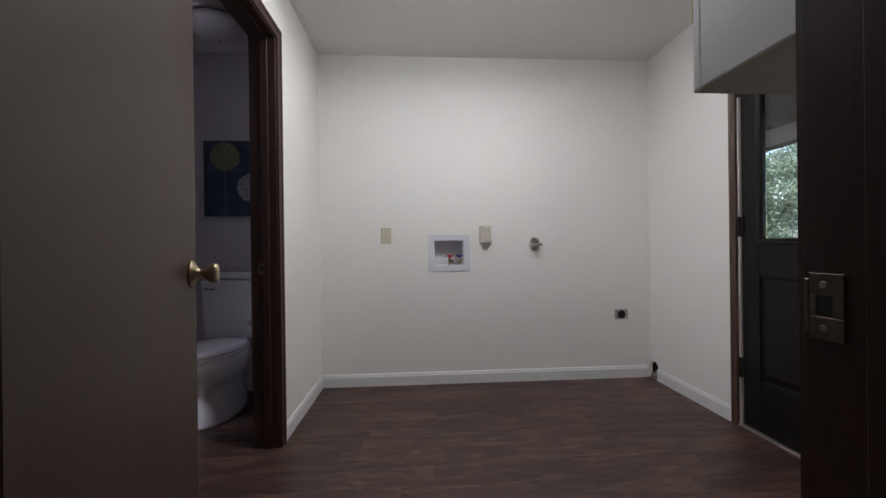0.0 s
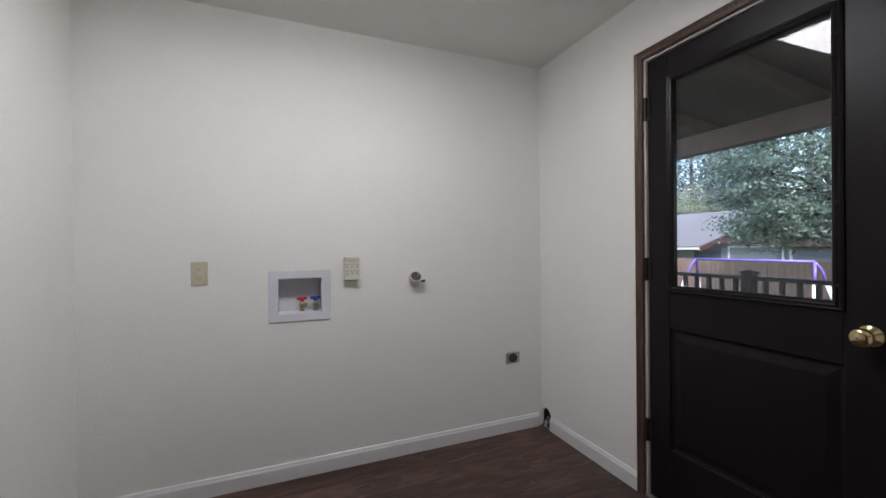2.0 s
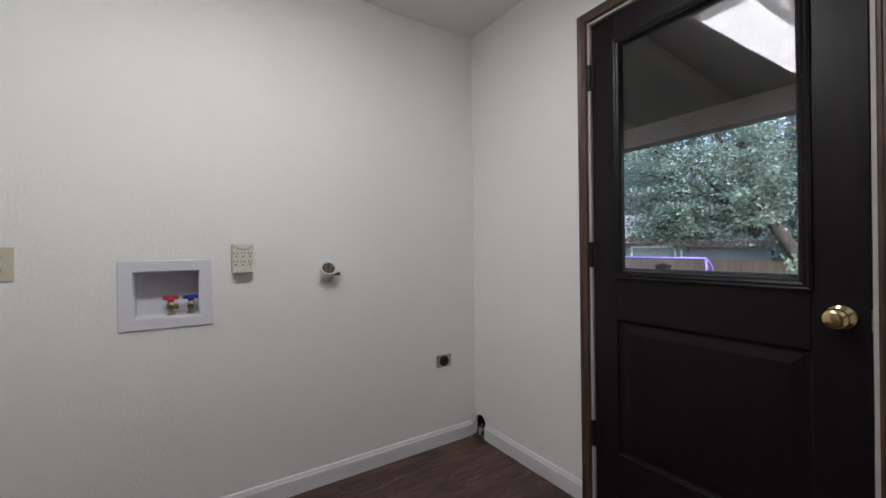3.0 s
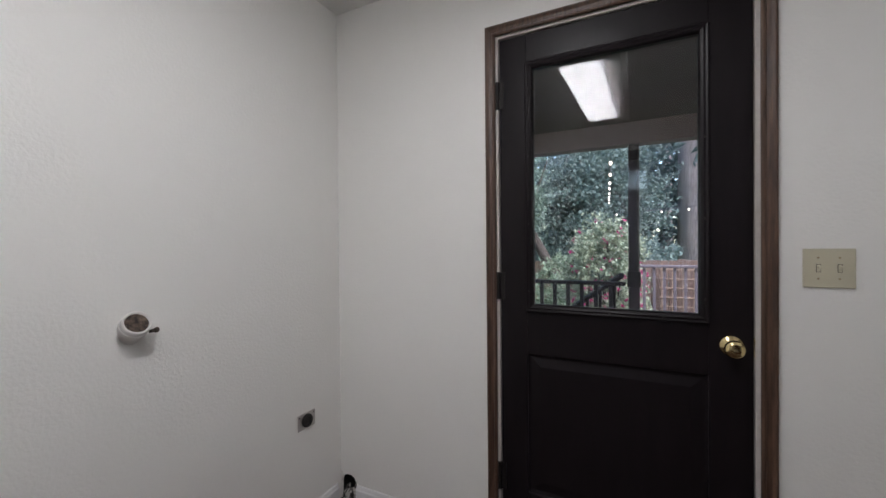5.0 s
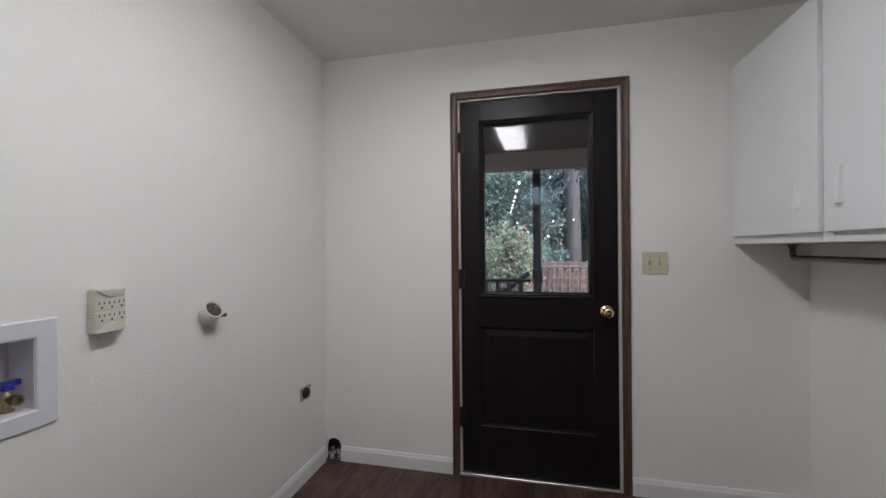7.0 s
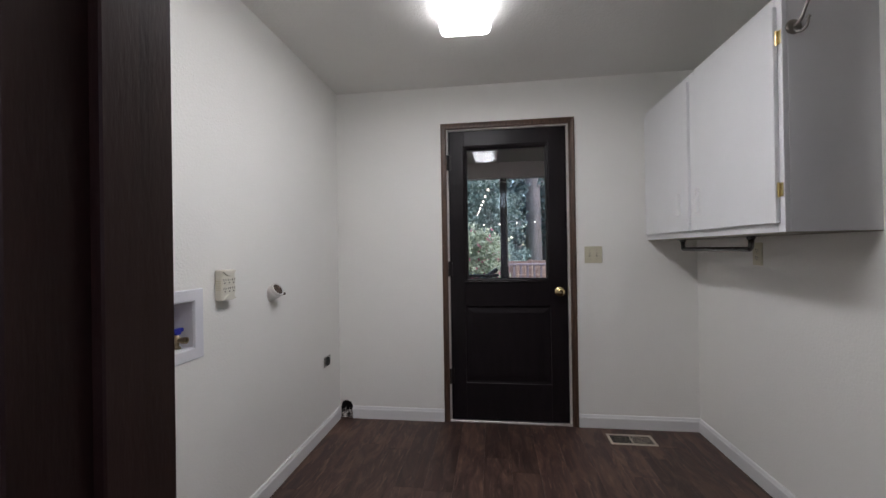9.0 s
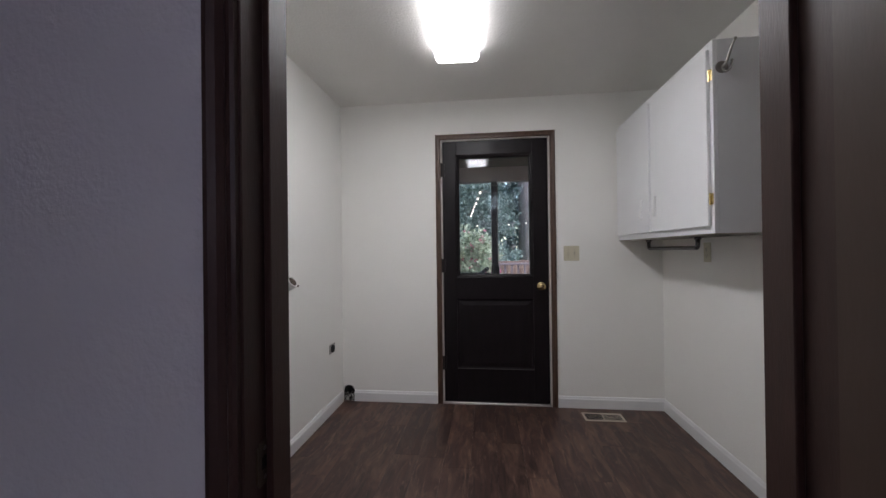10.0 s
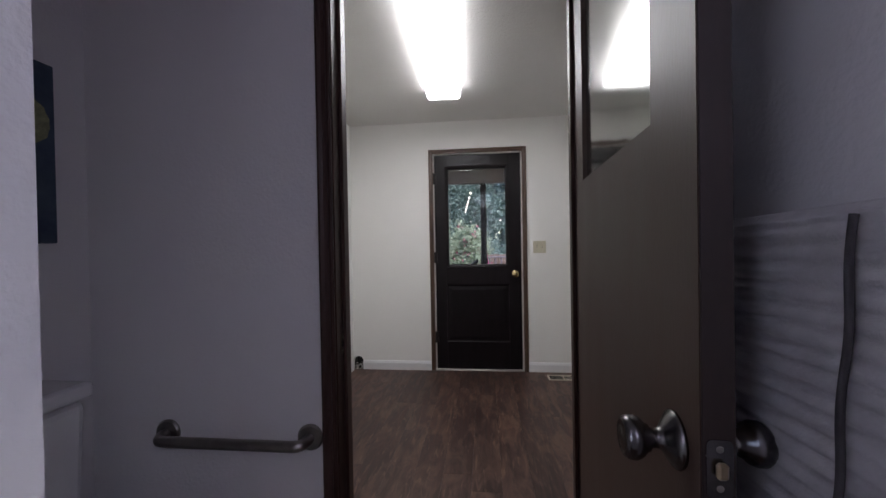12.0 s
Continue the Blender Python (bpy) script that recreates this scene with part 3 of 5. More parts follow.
    b("latch_plate", 1.146, 1.157, 0.887, 0.945, -0.006, 0.03, M_OLDBRASS)
    for z in (0.264, 1.024, 1.777):
        h = part("hinge", tube([(-0.008, 1.973 - o.y, z), (-0.008, 1.973 - o.y, z + 0.108)], 0.0085, 10), M_DARKMETAL, d, "dark steel hinge")
        part("hinge_leaf", box_bm((-0.006, 0.001, 1.948 - o.y, 1.9665 - o.y, z + 0.002, z + 0.106)), M_DARKMETAL, h)
    return d


back_door()
fr = thing("back_door_frame", XE, 1.5625, 0, "white weatherstripped frame around the back door", "door frame", "structure")
for y0, y1 in ((1.135 - 1.5625, 1.1535 - 1.5625), (1.9685 - 1.5625, 1.987 - 1.5625)):
    boxes("jamb", M_WEATHER, fr, (0.004, 0.15, y0, y1, 0, 2.078), bevel=0.001)
boxes("jamb_head", M_WEATHER, fr, (0.004, 0.15, 1.1535 - 1.5625, 1.9685 - 1.5625, 2.0560, 2.078), bevel=0.001)
boxes("threshold", M_ALU, fr, (-0.006, 0.155, -0.428, 0.424, -0.004, 0.012), bevel=0.003, label="worn aluminium threshold")


# ---- flush doors ----
def rounded_plate(x, y, z, hy, hz, r=0.006, thick=0.0015):
    """A thin plate with round corners, standing on the plane x."""
    bm = bmesh.new()
    ring = []
    for k, (sy, sz) in enumerate(((1, 1), (-1, 1), (-1, -1), (1, -1))):
        for i in range(5):
            a = math.pi / 2 * (k + i / 4)
            ring.append((y + sy * (hy - r) + r * math.cos(a), z + sz * (hz - r) + r * math.sin(a)))
    lo = [bm.verts.new((x, *p)) for p in ring]
    hi = [bm.verts.new((x + thick, *p)) for p in ring]
    bm.faces.new(hi)
    bm.faces.new(lo)
    for i in range(len(ring)):
        j = (i + 1) % len(ring)
        bm.faces.new((lo[i], lo[j], hi[j], hi[i]))
    bmesh.ops.recalc_face_normals(bm, faces=bm.faces)
    return bm


def flush_door(name, hinge, angle, width, side, label, knob_mat, glazed, kz):
    """A flush leaf that turns about its hinge edge: local x runs from the hinge to the free edge; side: which way (+y or -y) its thickness goes."""
    d = thing(name, hinge[0], hinge[1], 0.0, label, "door", "structure", rz=angle)
    t = 0.035 * side
    y0, y1 = min(0, t), max(0, t)
    w = width
    if glazed:
        gx0, gx1, gz0, gz1 = glazed
        bm = bmesh.new()
        xs, zs = (0.0, gx0, gx1, w - 0.003), (0.012, gz0, gz1, 2.025)
        for a in range(3):
            for c in range(3):
                if (a, c) != (1, 1):
                    for yy in (y0, y1):
                        bm.faces.new([bm.verts.new((xs[a + p], yy, zs[c + q])) for p, q in ((0, 0), (1, 0), (1, 1), (0, 1))])
        for loop in (((xs[0], zs[0]), (xs[3], zs[0]), (xs[3], zs[3]), (xs[0], zs[3])), ((gx0, gz0), (gx1, gz0), (gx1, gz1), (gx0, gz1))):
            for (xa, za), (xb, zb) in zip(loop, loop[1:] + loop[:1]):
                bm.faces.new([bm.verts.new(p) for p in ((xa, y0, za), (xb, y0, zb), (xb, y1, zb), (xa, y1, za))])
        bmesh.ops.remove_doubles(bm, verts=bm.verts, dist=1e-5)
        bmesh.ops.recalc_face_normals(bm, faces=bm.faces)
        part("leaf", bm, M_LEAF, d)
        boxes("mirror", M_MIRROR, d, (gx0, gx1, y0 + 0.011, y1 - 0.004, gz0, gz1), bevel=0.0, label="small inset mirror pane")
    else:
        boxes("leaf", M_LEAF, d, (0.0, w - 0.003, y0, y1, 0.012, 2.025), bevel=0.002)
    if glazed:
        boxes("edge_strip", M_EDGE, d, (w - 0.003, w, y0 + 0.001, y1 - 0.001, 0.012, 2.025), bevel=0.0008)
    else:
        # free edge in two strips: a pale one, then a dark one
        boxes("edge_strip", M_PALEDGE, d, (w - 0.003, w, y0 + 0.001, y0 + 0.013, 0.012, 2.025), bevel=0.002, label="pale strip of the door edge")
        boxes("edge_strip", M_EDGE, d, (w - 0.003, w - 0.0005, y0 + 0.0135, y1 - 0.001, 0.012, 2.025), bevel=0.0008)
    latch = part("latch_plate", rounded_plate(w, (y0 + y1) / 2, kz, 0.0132, 0.031), knob_mat if glazed else M_OLDBRASS, d)
    for z in (kz - 0.021, kz + 0.021):
        part("screw", lathe([(0.0, w + 0.0028), (0.003, w + 0.0026), (0.004, w + 0.0015)], 10, "x", (0, (y0 + y1) / 2, z)), M_NICKEL, latch)
    boxes("latch_bolt", M_OLDBRASS, latch, (w + 0.0015, w + 0.010, (y0 + y1) / 2 - 0.006, (y0 + y1) / 2 + 0.006, kz - 0.009, kz + 0.009), bevel=0.003)
    for s, yy in ((1, y1), (-1, y0)):
        prof = [(0.034, 0.0), (0.035, 0.003), (0.0335, 0.006), (0.026, 0.011), (0.016, 0.017), (0.012, 0.021), (0.0115, 0.030), (0.0165, 0.033), (0.0170, 0.036), (0.0235, 0.042), (0.0265, 0.049), (0.0262, 0.057), (0.0225, 0.063), (0.0195, 0.064), (0.0185, 0.0625), (0.0120, 0.0645), (0.0, 0.066)]
        part("door_knob", lathe([(r, s * h) for r, h in prof], 24, "y", (w - 0.062, yy, kz)), knob_mat, d, "worn metal door knob", True)
    for z in (0.20, 0.98, 1.78):
        boxes("hinge", M_OLDBRASS, d, (-0.007, 0.002, y1 - 0.002 if side > 0 else y0 - 0.006, y1 + 0.006 if side > 0 else y0 + 0.002, z, z + 0.089), bevel=0.002)
    return d


# entry leaf: swung open against the west side
_a = math.degrees(math.atan2(1.058 - 0.349, -0.582 + 0.363))
flush_door("door_2", (EW + 0.012, 0.349), _a, 0.766, 1, "open dark brown flush entry door with aged brass knob", M_OLDBRASS, None, 0.922)
# bathroom leaf: swung open at a right angle
flush_door("door_3", (-0.803, 1.230), 177.1, 0.702, 1, "open dark brown bathroom door with a small inset mirror", M_GUNMETAL, (0.085, 0.566, 1.362, 1.90), 0.955)


def strike(name, m, label):
    s = thing(name, 0, 0, 0, label, "strike plate")
    s.matrix_world = m
    boxes("plate", M_STRIKE, s, (-0.016, 0.016, -0.0018, 0.0, -0.032, -0.010), (-0.016, 0.016, -0.0018, 0.0, 0.010, 0.032), (-0.016, -0.006, -0.0018, 0, -0.010, 0.010), (0.009, 0.016, -0.0018, 0, -0.010, 0.010), (0.016, 0.021, -0.0018, 0.004, -0.026, 0.026), bevel=0.0006)
    boxes("latch_hole", M_SLOT, s, (-0.006, 0.009, -0.0008, 0.0, -0.010, 0.010), bevel=0)
    for z in (-0.021, 0.021):
        part("screw", lathe([(0.0, -0.0026), (0.003, -0.0024), (0.004, -0.0016)], 10, "y", (0.002, 0, z)), M_NICKEL, s)
    return s


# strike plates: local -y faces out of the jamb, local +x towards the leaf's side
strike("strike_plate", Matrix.Translation((EE, 0.312, 0.919)) @ Matrix(((0, 1, 0), (1, 0, 0), (0, 0, 1))).to_4x4(), "worn brass strike plate on the entry jamb")
strike("strike_plate", Matrix.Translation((-0.748, JN, 0.890)) @ Matrix(((-1, 0, 0), (0, 1, 0), (0, 0, 1))).to_4x4(), "worn metal strike plate on the bathroom jamb")


# ---- laundry room: ceiling light ----
def ceiling_light():
    c = thing("ceiling_light", 0.36, 1.757, ZC, "long glowing wraparound ceiling light with white end caps", "ceiling light", rz=2.2)
    boxes("tray", M_WHITE, c, (-0.60, 0.60, -0.10, 0.10, -0.022, 0.0), bevel=0.004)
    bm = bmesh.new()
    prof = [(-0.118, -0.018), (-0.126, -0.045), (-0.127, -0.060), (-0.122, -0.074), (-0.112, -0.083), (-0.095, -0.088), (0.095, -0.088), (0.112, -0.083), (0.122, -0.074), (0.127, -0.060), (0.126, -0.045), (0.118, -0.018)]
    rows = []
    for x, k in ((-0.614, 0.60), (-0.610, 0.84), (-0.600, 0.96), (-0.586, 1.0), (0.586, 1.0), (0.600, 0.96), (0.610, 0.84), (0.614, 0.60)):
        rows.append([bm.verts.new((x, y * (0.96 + 0.04 * k), -0.018 + (z + 0.018) * k)) for y, z in prof])
    for a, b in zip(rows, rows[1:]):
        for i in range(len(prof) - 1):
            bm.faces.new((a[i], a[i + 1], b[i + 1], b[i]))
    bm.faces.new(rows[0])
    bm.faces.new(rows[-1])
    bmesh.ops.recalc_face_normals(bm, faces=bm.faces)
    lens = part("diffuser", bm, M_GLOW, c, "glowing white acrylic diffuser")
    lens.data.materials.append(M_GLOW_SIDE)
    for f in lens.data.polygons:
        f.material_index = 0 if f.normal.z < -0.75 else 1


ceiling_light()


# ---- wall cabinet ----
def wedge_pull(x, y, z0, z1):
    """A narrow pull that swells from its flush top to a scooped lower end."""
    bm = bmesh.new()
    rows = []
    for k in range(9):
        u = k / 8
        z = z1 + (z0 - z1) * u
        out = 0.013 + 0.008 * u
        half = 0.0062 - 0.0010 * math.sin(math.pi * u)
        rows.append([bm.verts.new((x + sx * half * w, y + d, z)) for sx, d, w in ((-1, -0.001, 1), (-1, out * 0.8, 1), (-0.55, out, 1), (0.55, out, 1), (1, out * 0.8, 1), (1, -0.001, 1))])
    # the lower end curls back under to the door
    rows.append([bm.verts.new((v.co.x, y - 0.001 + (v.co.y - y + 0.001) * 0.35, z0 + 0.008)) for v in rows[-1]])
    for a, b in zip(rows, rows[1:]):
        for i in range(5):
            bm.faces.new((a[i], a[i + 1], b[i + 1], b[i]))
    bm.faces.new(rows[0])
    bm.faces.new(rows[-1])
    bmesh.ops.recalc_face_normals(bm, faces=bm.faces)
    return bm


def wall_cabinet():
    c = thing("wall_cabinet", 0.522, YS, 1.258, "white painted two-door wall cabinet above the floor vent", "cabinet")
    W, D, Ht = XE - 0.522 - 0.001, 0.305, 0.842
    boxes("side_panel", M_CAB, c, (0.0, 0.018, 0.0, D - 0.018, 0.0, Ht), bevel=0.0015)
    boxes("side_panel", M_CAB, c, (W - 0.018, W, 0.0, D - 0.018, 0.0, Ht), bevel=0.0015)
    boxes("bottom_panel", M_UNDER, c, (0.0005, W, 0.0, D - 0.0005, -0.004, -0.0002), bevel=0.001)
    boxes("top_panel", M_CAB, c, (0.018, W - 0.018, 0.0, D - 0.018, Ht - 0.02, Ht - 0.002), bevel=0.001)
    for x0, x1 in ((0.0, 0.035), (0.605, 0.655), (W - 0.035, W)):
        boxes("face_frame_stile", M_CAB, c, (x0, x1, D - 0.018, D, 0.0, Ht), bevel=0.0015)
    for x0, x1 in ((0.035, 0.605), (0.655, W - 0.035)):
        boxes("face_frame_rail", M_CAB, c, (x0, x1, D - 0.018, D, 0.0, 0.045), bevel=0.001)
        boxes("face_frame_rail", M_CAB, c, (x0, x1, D - 0.018, D, Ht - 0.045, Ht), bevel=0.001)
    for x0, x1, hx, hinge_x in ((0.020, 0.620, 0.547, 0.013), (0.648, W - 0.016, 0.742, W - 0.012)):
        door = boxes("door", M_CAB, c, (x0, x1, D + 0.001, D + 0.017, 0.032, 0.805), bevel=0.003, seg=2)
        part("handle", wedge_pull(hx, D + 0.017, 0.120, 0.236), M_WHITE, door, "white painted wedge pull", False)
        for z in (0.150, 0.690):
            mat = M_BRASS if hinge_x < 0.1 else M_CAB
            boxes("hinge", mat, door, (hinge_x - 0.011, hinge_x + 0.011, D + 0.001, D + 0.0045, z - 0.024, z + 0.024), bevel=0.001, label="brass cabinet hinge" if hinge_x < 0.1 else "painted cabinet hinge")
            part("hinge_pin", tube([(hinge_x + (0.006 if hinge_x < 0.1 else -0.006), D + 0.007, z - 0.026), (hinge_x + (0.006 if hinge_x < 0.1 else -0.006), D + 0.007, z + 0.026)], 0.0045, 8), mat, door)
    return c


wall_cabinet()


def hanging_rod():
    r = thing("hanging_rod", 0.94, 0.50, 1.258, "grey steel pipe rod under the wall cabinet", "hanging rod")
    for x in (0.0, 0.64):
        part("flange", lathe([(0.0, 0.0), (0.036, 0.0), (0.036, -0.006), (0.018, -0.009), (0.016, -0.020), (0.0, -0.020)], 20, "z", (x, 0, 0)), M_GUNMETAL, r, smooth=False)
    part("pipe", tube(bend([(0, 0, -0.006), (0, 0, -0.064), (0.64, 0, -0.064), (0.64, 0, -0.006)], 0.022, 8), 0.0115, 14), M_GUNMETAL, r, smooth=True)


hanging_rod()


def coat_hook():
    h = thing("coat_hook", 0.5235, 0.603, 1.976, "satin nickel double coat hook on the cabinet side", "coat hook")
    part("backplate", lathe([(0.0, 0.0), (0.026, 0.0), (0.026, -0.004), (0.020, -0.008), (0.0, -0.011)], 24, "x"), M_NICKEL, h, smooth=False)
    part("upper_prong", tube(bend([(-0.006, 0, 0.0), (-0.030, -0.004, 0.006), (-0.052, -0.012, 0.062), (-0.072, -0.014, 0.084)], 0.014), 0.006, 10, 0.0045), M_NICKEL, h, smooth=True)
    part("upper_tip", lathe([(0.0, -0.007), (0.006, -0.004), (0.007, 0.0), (0.005, 0.005), (0.0, 0.007)], 12, "z", (-0.073, -0.014, 0.086)), M_NICKEL, h, smooth=True)
    part("lower_prong", tube(bend([(-0.006, 0, -0.004), (-0.022, -0.002, -0.030), (-0.048, -0.008, -0.030), (-0.054, -0.012, 0.004)], 0.014), 0.006, 10, 0.0045), M_NICKEL, h, smooth=True)
    part("lower_tip", lathe([(0.0, -0.006), (0.006, -0.003), (0.0065, 0.0), (0.0, 0.006)], 12, "z", (-0.054, -0.012, 0.006)), M_NICKEL, h, smooth=True)


coat_hook()


# ---- switch and outlet plates; local x across, local -y out of the wall, z up ----
def plate_base(name, m, w, h, label, category):
    p = thing(name, 0, 0, 0, label, category)
    p.matrix_world = m
    part("cover_plate", box_bm((-w / 2, w / 2, -0.006, 0.0, -h / 2, h / 2), bevel=0.003, seg=2), M_CREAM, p)
    return p


def on_north(x, z):
    return pose(x, YN, z)


def on_east(y, z):
    return pose(XE, y, z, 0, 0, -90)


def on_south(x, z):
    return pose(x, YS, z, 0, 0, 180)


sp = plate_base("light_switch", on_east(0.989, 1.1655), 0.114, 0.112, "cream double toggle switch plate beside the back door", "light switch")
for x in (-0.023, 0.023):
    boxes("switch_slot", M_SLOT, sp, (x - 0.0052, x + 0.0052, -0.0066, -0.005, -0.0115, 0.0115), bevel=0)
    part("toggle", box_bm((x - 0.0042, x + 0.0042, -0.009, -0.006, -0.0105, 0.0105), (x - 0.0038, x + 0.0038, -0.021, -0.006, -0.002, 0.007), bevel=0.0012), M_CREAM, sp)
    for z in (-0.030, 0.030):
        part("screw", lathe([(0.0, -0.0075), (0.0025, -0.0072), (0.003, -0.006)], 10, "y", (x, 0, z)), M_OLDBRASS, sp)


def outlet_face(p, x, z, mat):
    boxes("slot", M_SLOT, p, (x - 0.0075, x - 0.005, -0.0085, -0.004, z - 0.002, z + 0.008), bevel=0)
    boxes("slot", M_SLOT, p, (x + 0.005, x + 0.0075, -0.0085, -0.004, z - 0.001, z + 0.007), bevel=0)
    part("ground_hole", lathe([(0.0, -0.0085), (0.0028, -0.0085), (0.0028, -0.004)], 10, "y", (x, 0, z - 0.008)), M_SLOT, p)


def duplex(name, m, label):
    p = plate_base(name, m, 0.071, 0.115, label, "outlet")
    for z in (-0.0195, 0.0195):
        part("receptacle", box_bm((-0.0165, 0.0165, -0.008, -0.005, z - 0.0145, z + 0.0145), bevel=0.004, seg=2), M_CREAM, p)
        outlet_face(p, 0.0, z, M_CREAM)
    part("screw", lathe([(0.0, -0.0075), (0.0025, -0.0072), (0.003, -0.006)], 10, "y"), M_OLDBRASS, p)
    return p


gp = plate_base("outlet", on_north(-0.2055, 1.0765), 0.071, 0.114, "cream decorator outlet with test buttons on the wall", "outlet")
part("receptacle", box_bm((-0.0165, 0.0165, -0.0085, -0.005, -0.034, 0.034), bevel=0.001), M_CREAM, gp)
outlet_face(gp, 0, 0.022, M_CREAM)
outlet_face(gp, 0, -0.022, M_CREAM)
boxes("test_button", M_IVORY, gp, (-0.008, 0.008, -0.0095, -0.008, 0.0015, 0.006), bevel=0.0005)
boxes("reset_button", M_CREAM, gp, (-0.008, 0.008, -0.0095, -0.008, -0.006, -0.0015), bevel=0.0005)
duplex("outlet", on_south(1.161, 1.168), "cream duplex outlet below the wall cabinet")


def outlet_adapter():
    a = thing("outlet_adapter", 0, 0, 0, "ivory six-way plug-in outlet adapter on the wall", "outlet adapter")
    a.matrix_world = on_north(0.509, 1.081)
    part("housing", box_bm((-0.0415, 0.0415, -0.034, 0.0, -0.064, 0.064), bevel=0.007, seg=2), M_IVORY, a)
    for s in (1, -1):
        bm = bmesh.new()
        ring = [(-0.039, 0.059), (0.039, 0.059)] + [(0.039 - 0.078 * i / 12, 0.055 - 0.019 * math.sin(math.pi * i / 12)) for i in range(13)]
        lo = [bm.verts.new((x, -0.033, s * z)) for x, z in ring]
        hi = [bm.verts.new((x * 0.97, -0.0405, s * (z if z > 0.058 else z + 0.002))) for x, z in ring]
        bm.faces.new(hi)
        for i in range(len(ring)):
            j = (i + 1) % len(ring)
            bm.faces.new((lo[i], lo[j], hi[j], hi[i]))
        bmesh.ops.recalc_face_normals(bm, faces=bm.faces)
        part("end_lobe", bm, M_IVORY, a)
    for z in (0.017, -0.018):
        boxes("face_band", M_IVORY, a, (-0.0385, 0.0385, -0.036, -0.033, z - 0.015, z + 0.015), bevel=0.0008)
        for x in (-0.027, 0.0, 0.027):
            boxes("slot", M_SLOT, a, (x - 0.0075, x - 0.005, -0.0366, -0.034, z + 0.0005, z + 0.009), bevel=0)
            boxes("slot", M_SLOT, a, (x + 0.005, x + 0.0075, -0.0366, -0.034, z + 0.001, z + 0.008), bevel=0)
            part("ground_hole", lathe([(0.0, -0.0366), (0.003, -0.0366), (0.003, -0.034)], 10, "y", (x, 0, z - 0.008)), M_SLOT, a)
    for k in range(5):
        boxes("side_vent", M_CREAM, a, (-0.0430, -0.0405, -0.030, -0.006, -0.02 + k * 0.009, -0.016 + k * 0.009), bevel=0.0008)


outlet_adapter()


def washer_box():
    b = thing("washer_outlet_box", 0, 0, 0, "white recessed washer outlet box with red and blue valves", "washer box")
    b.matrix_world = pose(0.246, YN, 0.946)
    w, h, iw, ih = 0.152, 0.133, 0.107, 0.0885
    bm = bmesh.new()
    rings = []
    for hw, hh, y in ((w, h, 0.0), (w, h, -0.0045), (w - 0.0025, h - 0.0025, -0.0065), (iw + 0.003, ih + 0.003, -0.0065), (iw, ih, -0.004), (iw, ih, 0.001)):
        rings.append([bm.verts.new((sx * hw, y, sz * hh)) for sx, sz in ((-1, -1), (1, -1), (1, 1), (-1, 1))])
    for p, q in zip(rings, rings[1:]):
        for i in range(4):
            j = (i + 1) % 4
            bm.faces.new((p[i], p[j], q[j], q[i]))
    bmesh.ops.recalc_face_normals(bm, faces=bm.faces)
    part("flange", bm, M_PVC, b)
    z0 = -ih
    boxes("tub", M_PVC, b, (-iw, iw, 0.085, 0.088, -ih, ih), (-iw - 0.0005, -iw + 0.002, 0.0, 0.085, -ih, ih), (iw - 0.002, iw + 0.0005, 0.0, 0.085, -ih, ih), (-iw + 0.002, iw - 0.002, 0.0, 0.085, ih - 0.002, ih + 0.0005), (-iw + 0.002, iw - 0.002, 0.0, 0.085, -ih - 0.0005, -ih + 0.002), bevel=0)
    for x, mat, kind in ((0.010, M_RED, "red valve handle"), (0.077, M_BLUE, "blue valve handle")):
        v = part("valve", lathe([(0.0, z0), (0.014, z0), (0.014, z0 + 0.008), (0.009, z0 + 0.010), (0.009, z0 + 0.022), (0.013, z0 + 0.024), (0.013, z0 + 0.046), (0.007, z0 + 0.050), (0.006, z0 + 0.062), (0.0, z0 + 0.062)], 16, "z", (x, 0.045, 0)), M_OLDBRASS, b, "brass supply valve", True)
        part("spout", lathe([(0.0, 0.0), (0.0085, 0.0), (0.0085, -0.018), (0.0125, -0.019), (0.0125, -0.036), (0.009, -0.036), (0.009, -0.026), (0.0, -0.026)], 16, "y", (x, 0.040, z0 + 0.034)), M_OLDBRASS, v, smooth=False)
        part("side_port", lathe([(0.0, 0.0), (0.0085, 0.0), (0.0085, 0.014), (0.0115, 0.015), (0.0115, 0.026), (0.0, 0.026)], 14, "x", (x, 0.045, z0 + 0.034)), M_OLDBRASS, v) if kind.startswith("red") else None
        bm = box_bm((x - 0.026, x + 0.026, 0.036, 0.054, z0 + 0.062, z0 + 0.077), (x - 0.011, x + 0.011, 0.033, 0.057, z0 + 0.054, z0 + 0.070), bevel=0.003, seg=2)
        part("handle", bm, mat, v, kind)


washer_box()


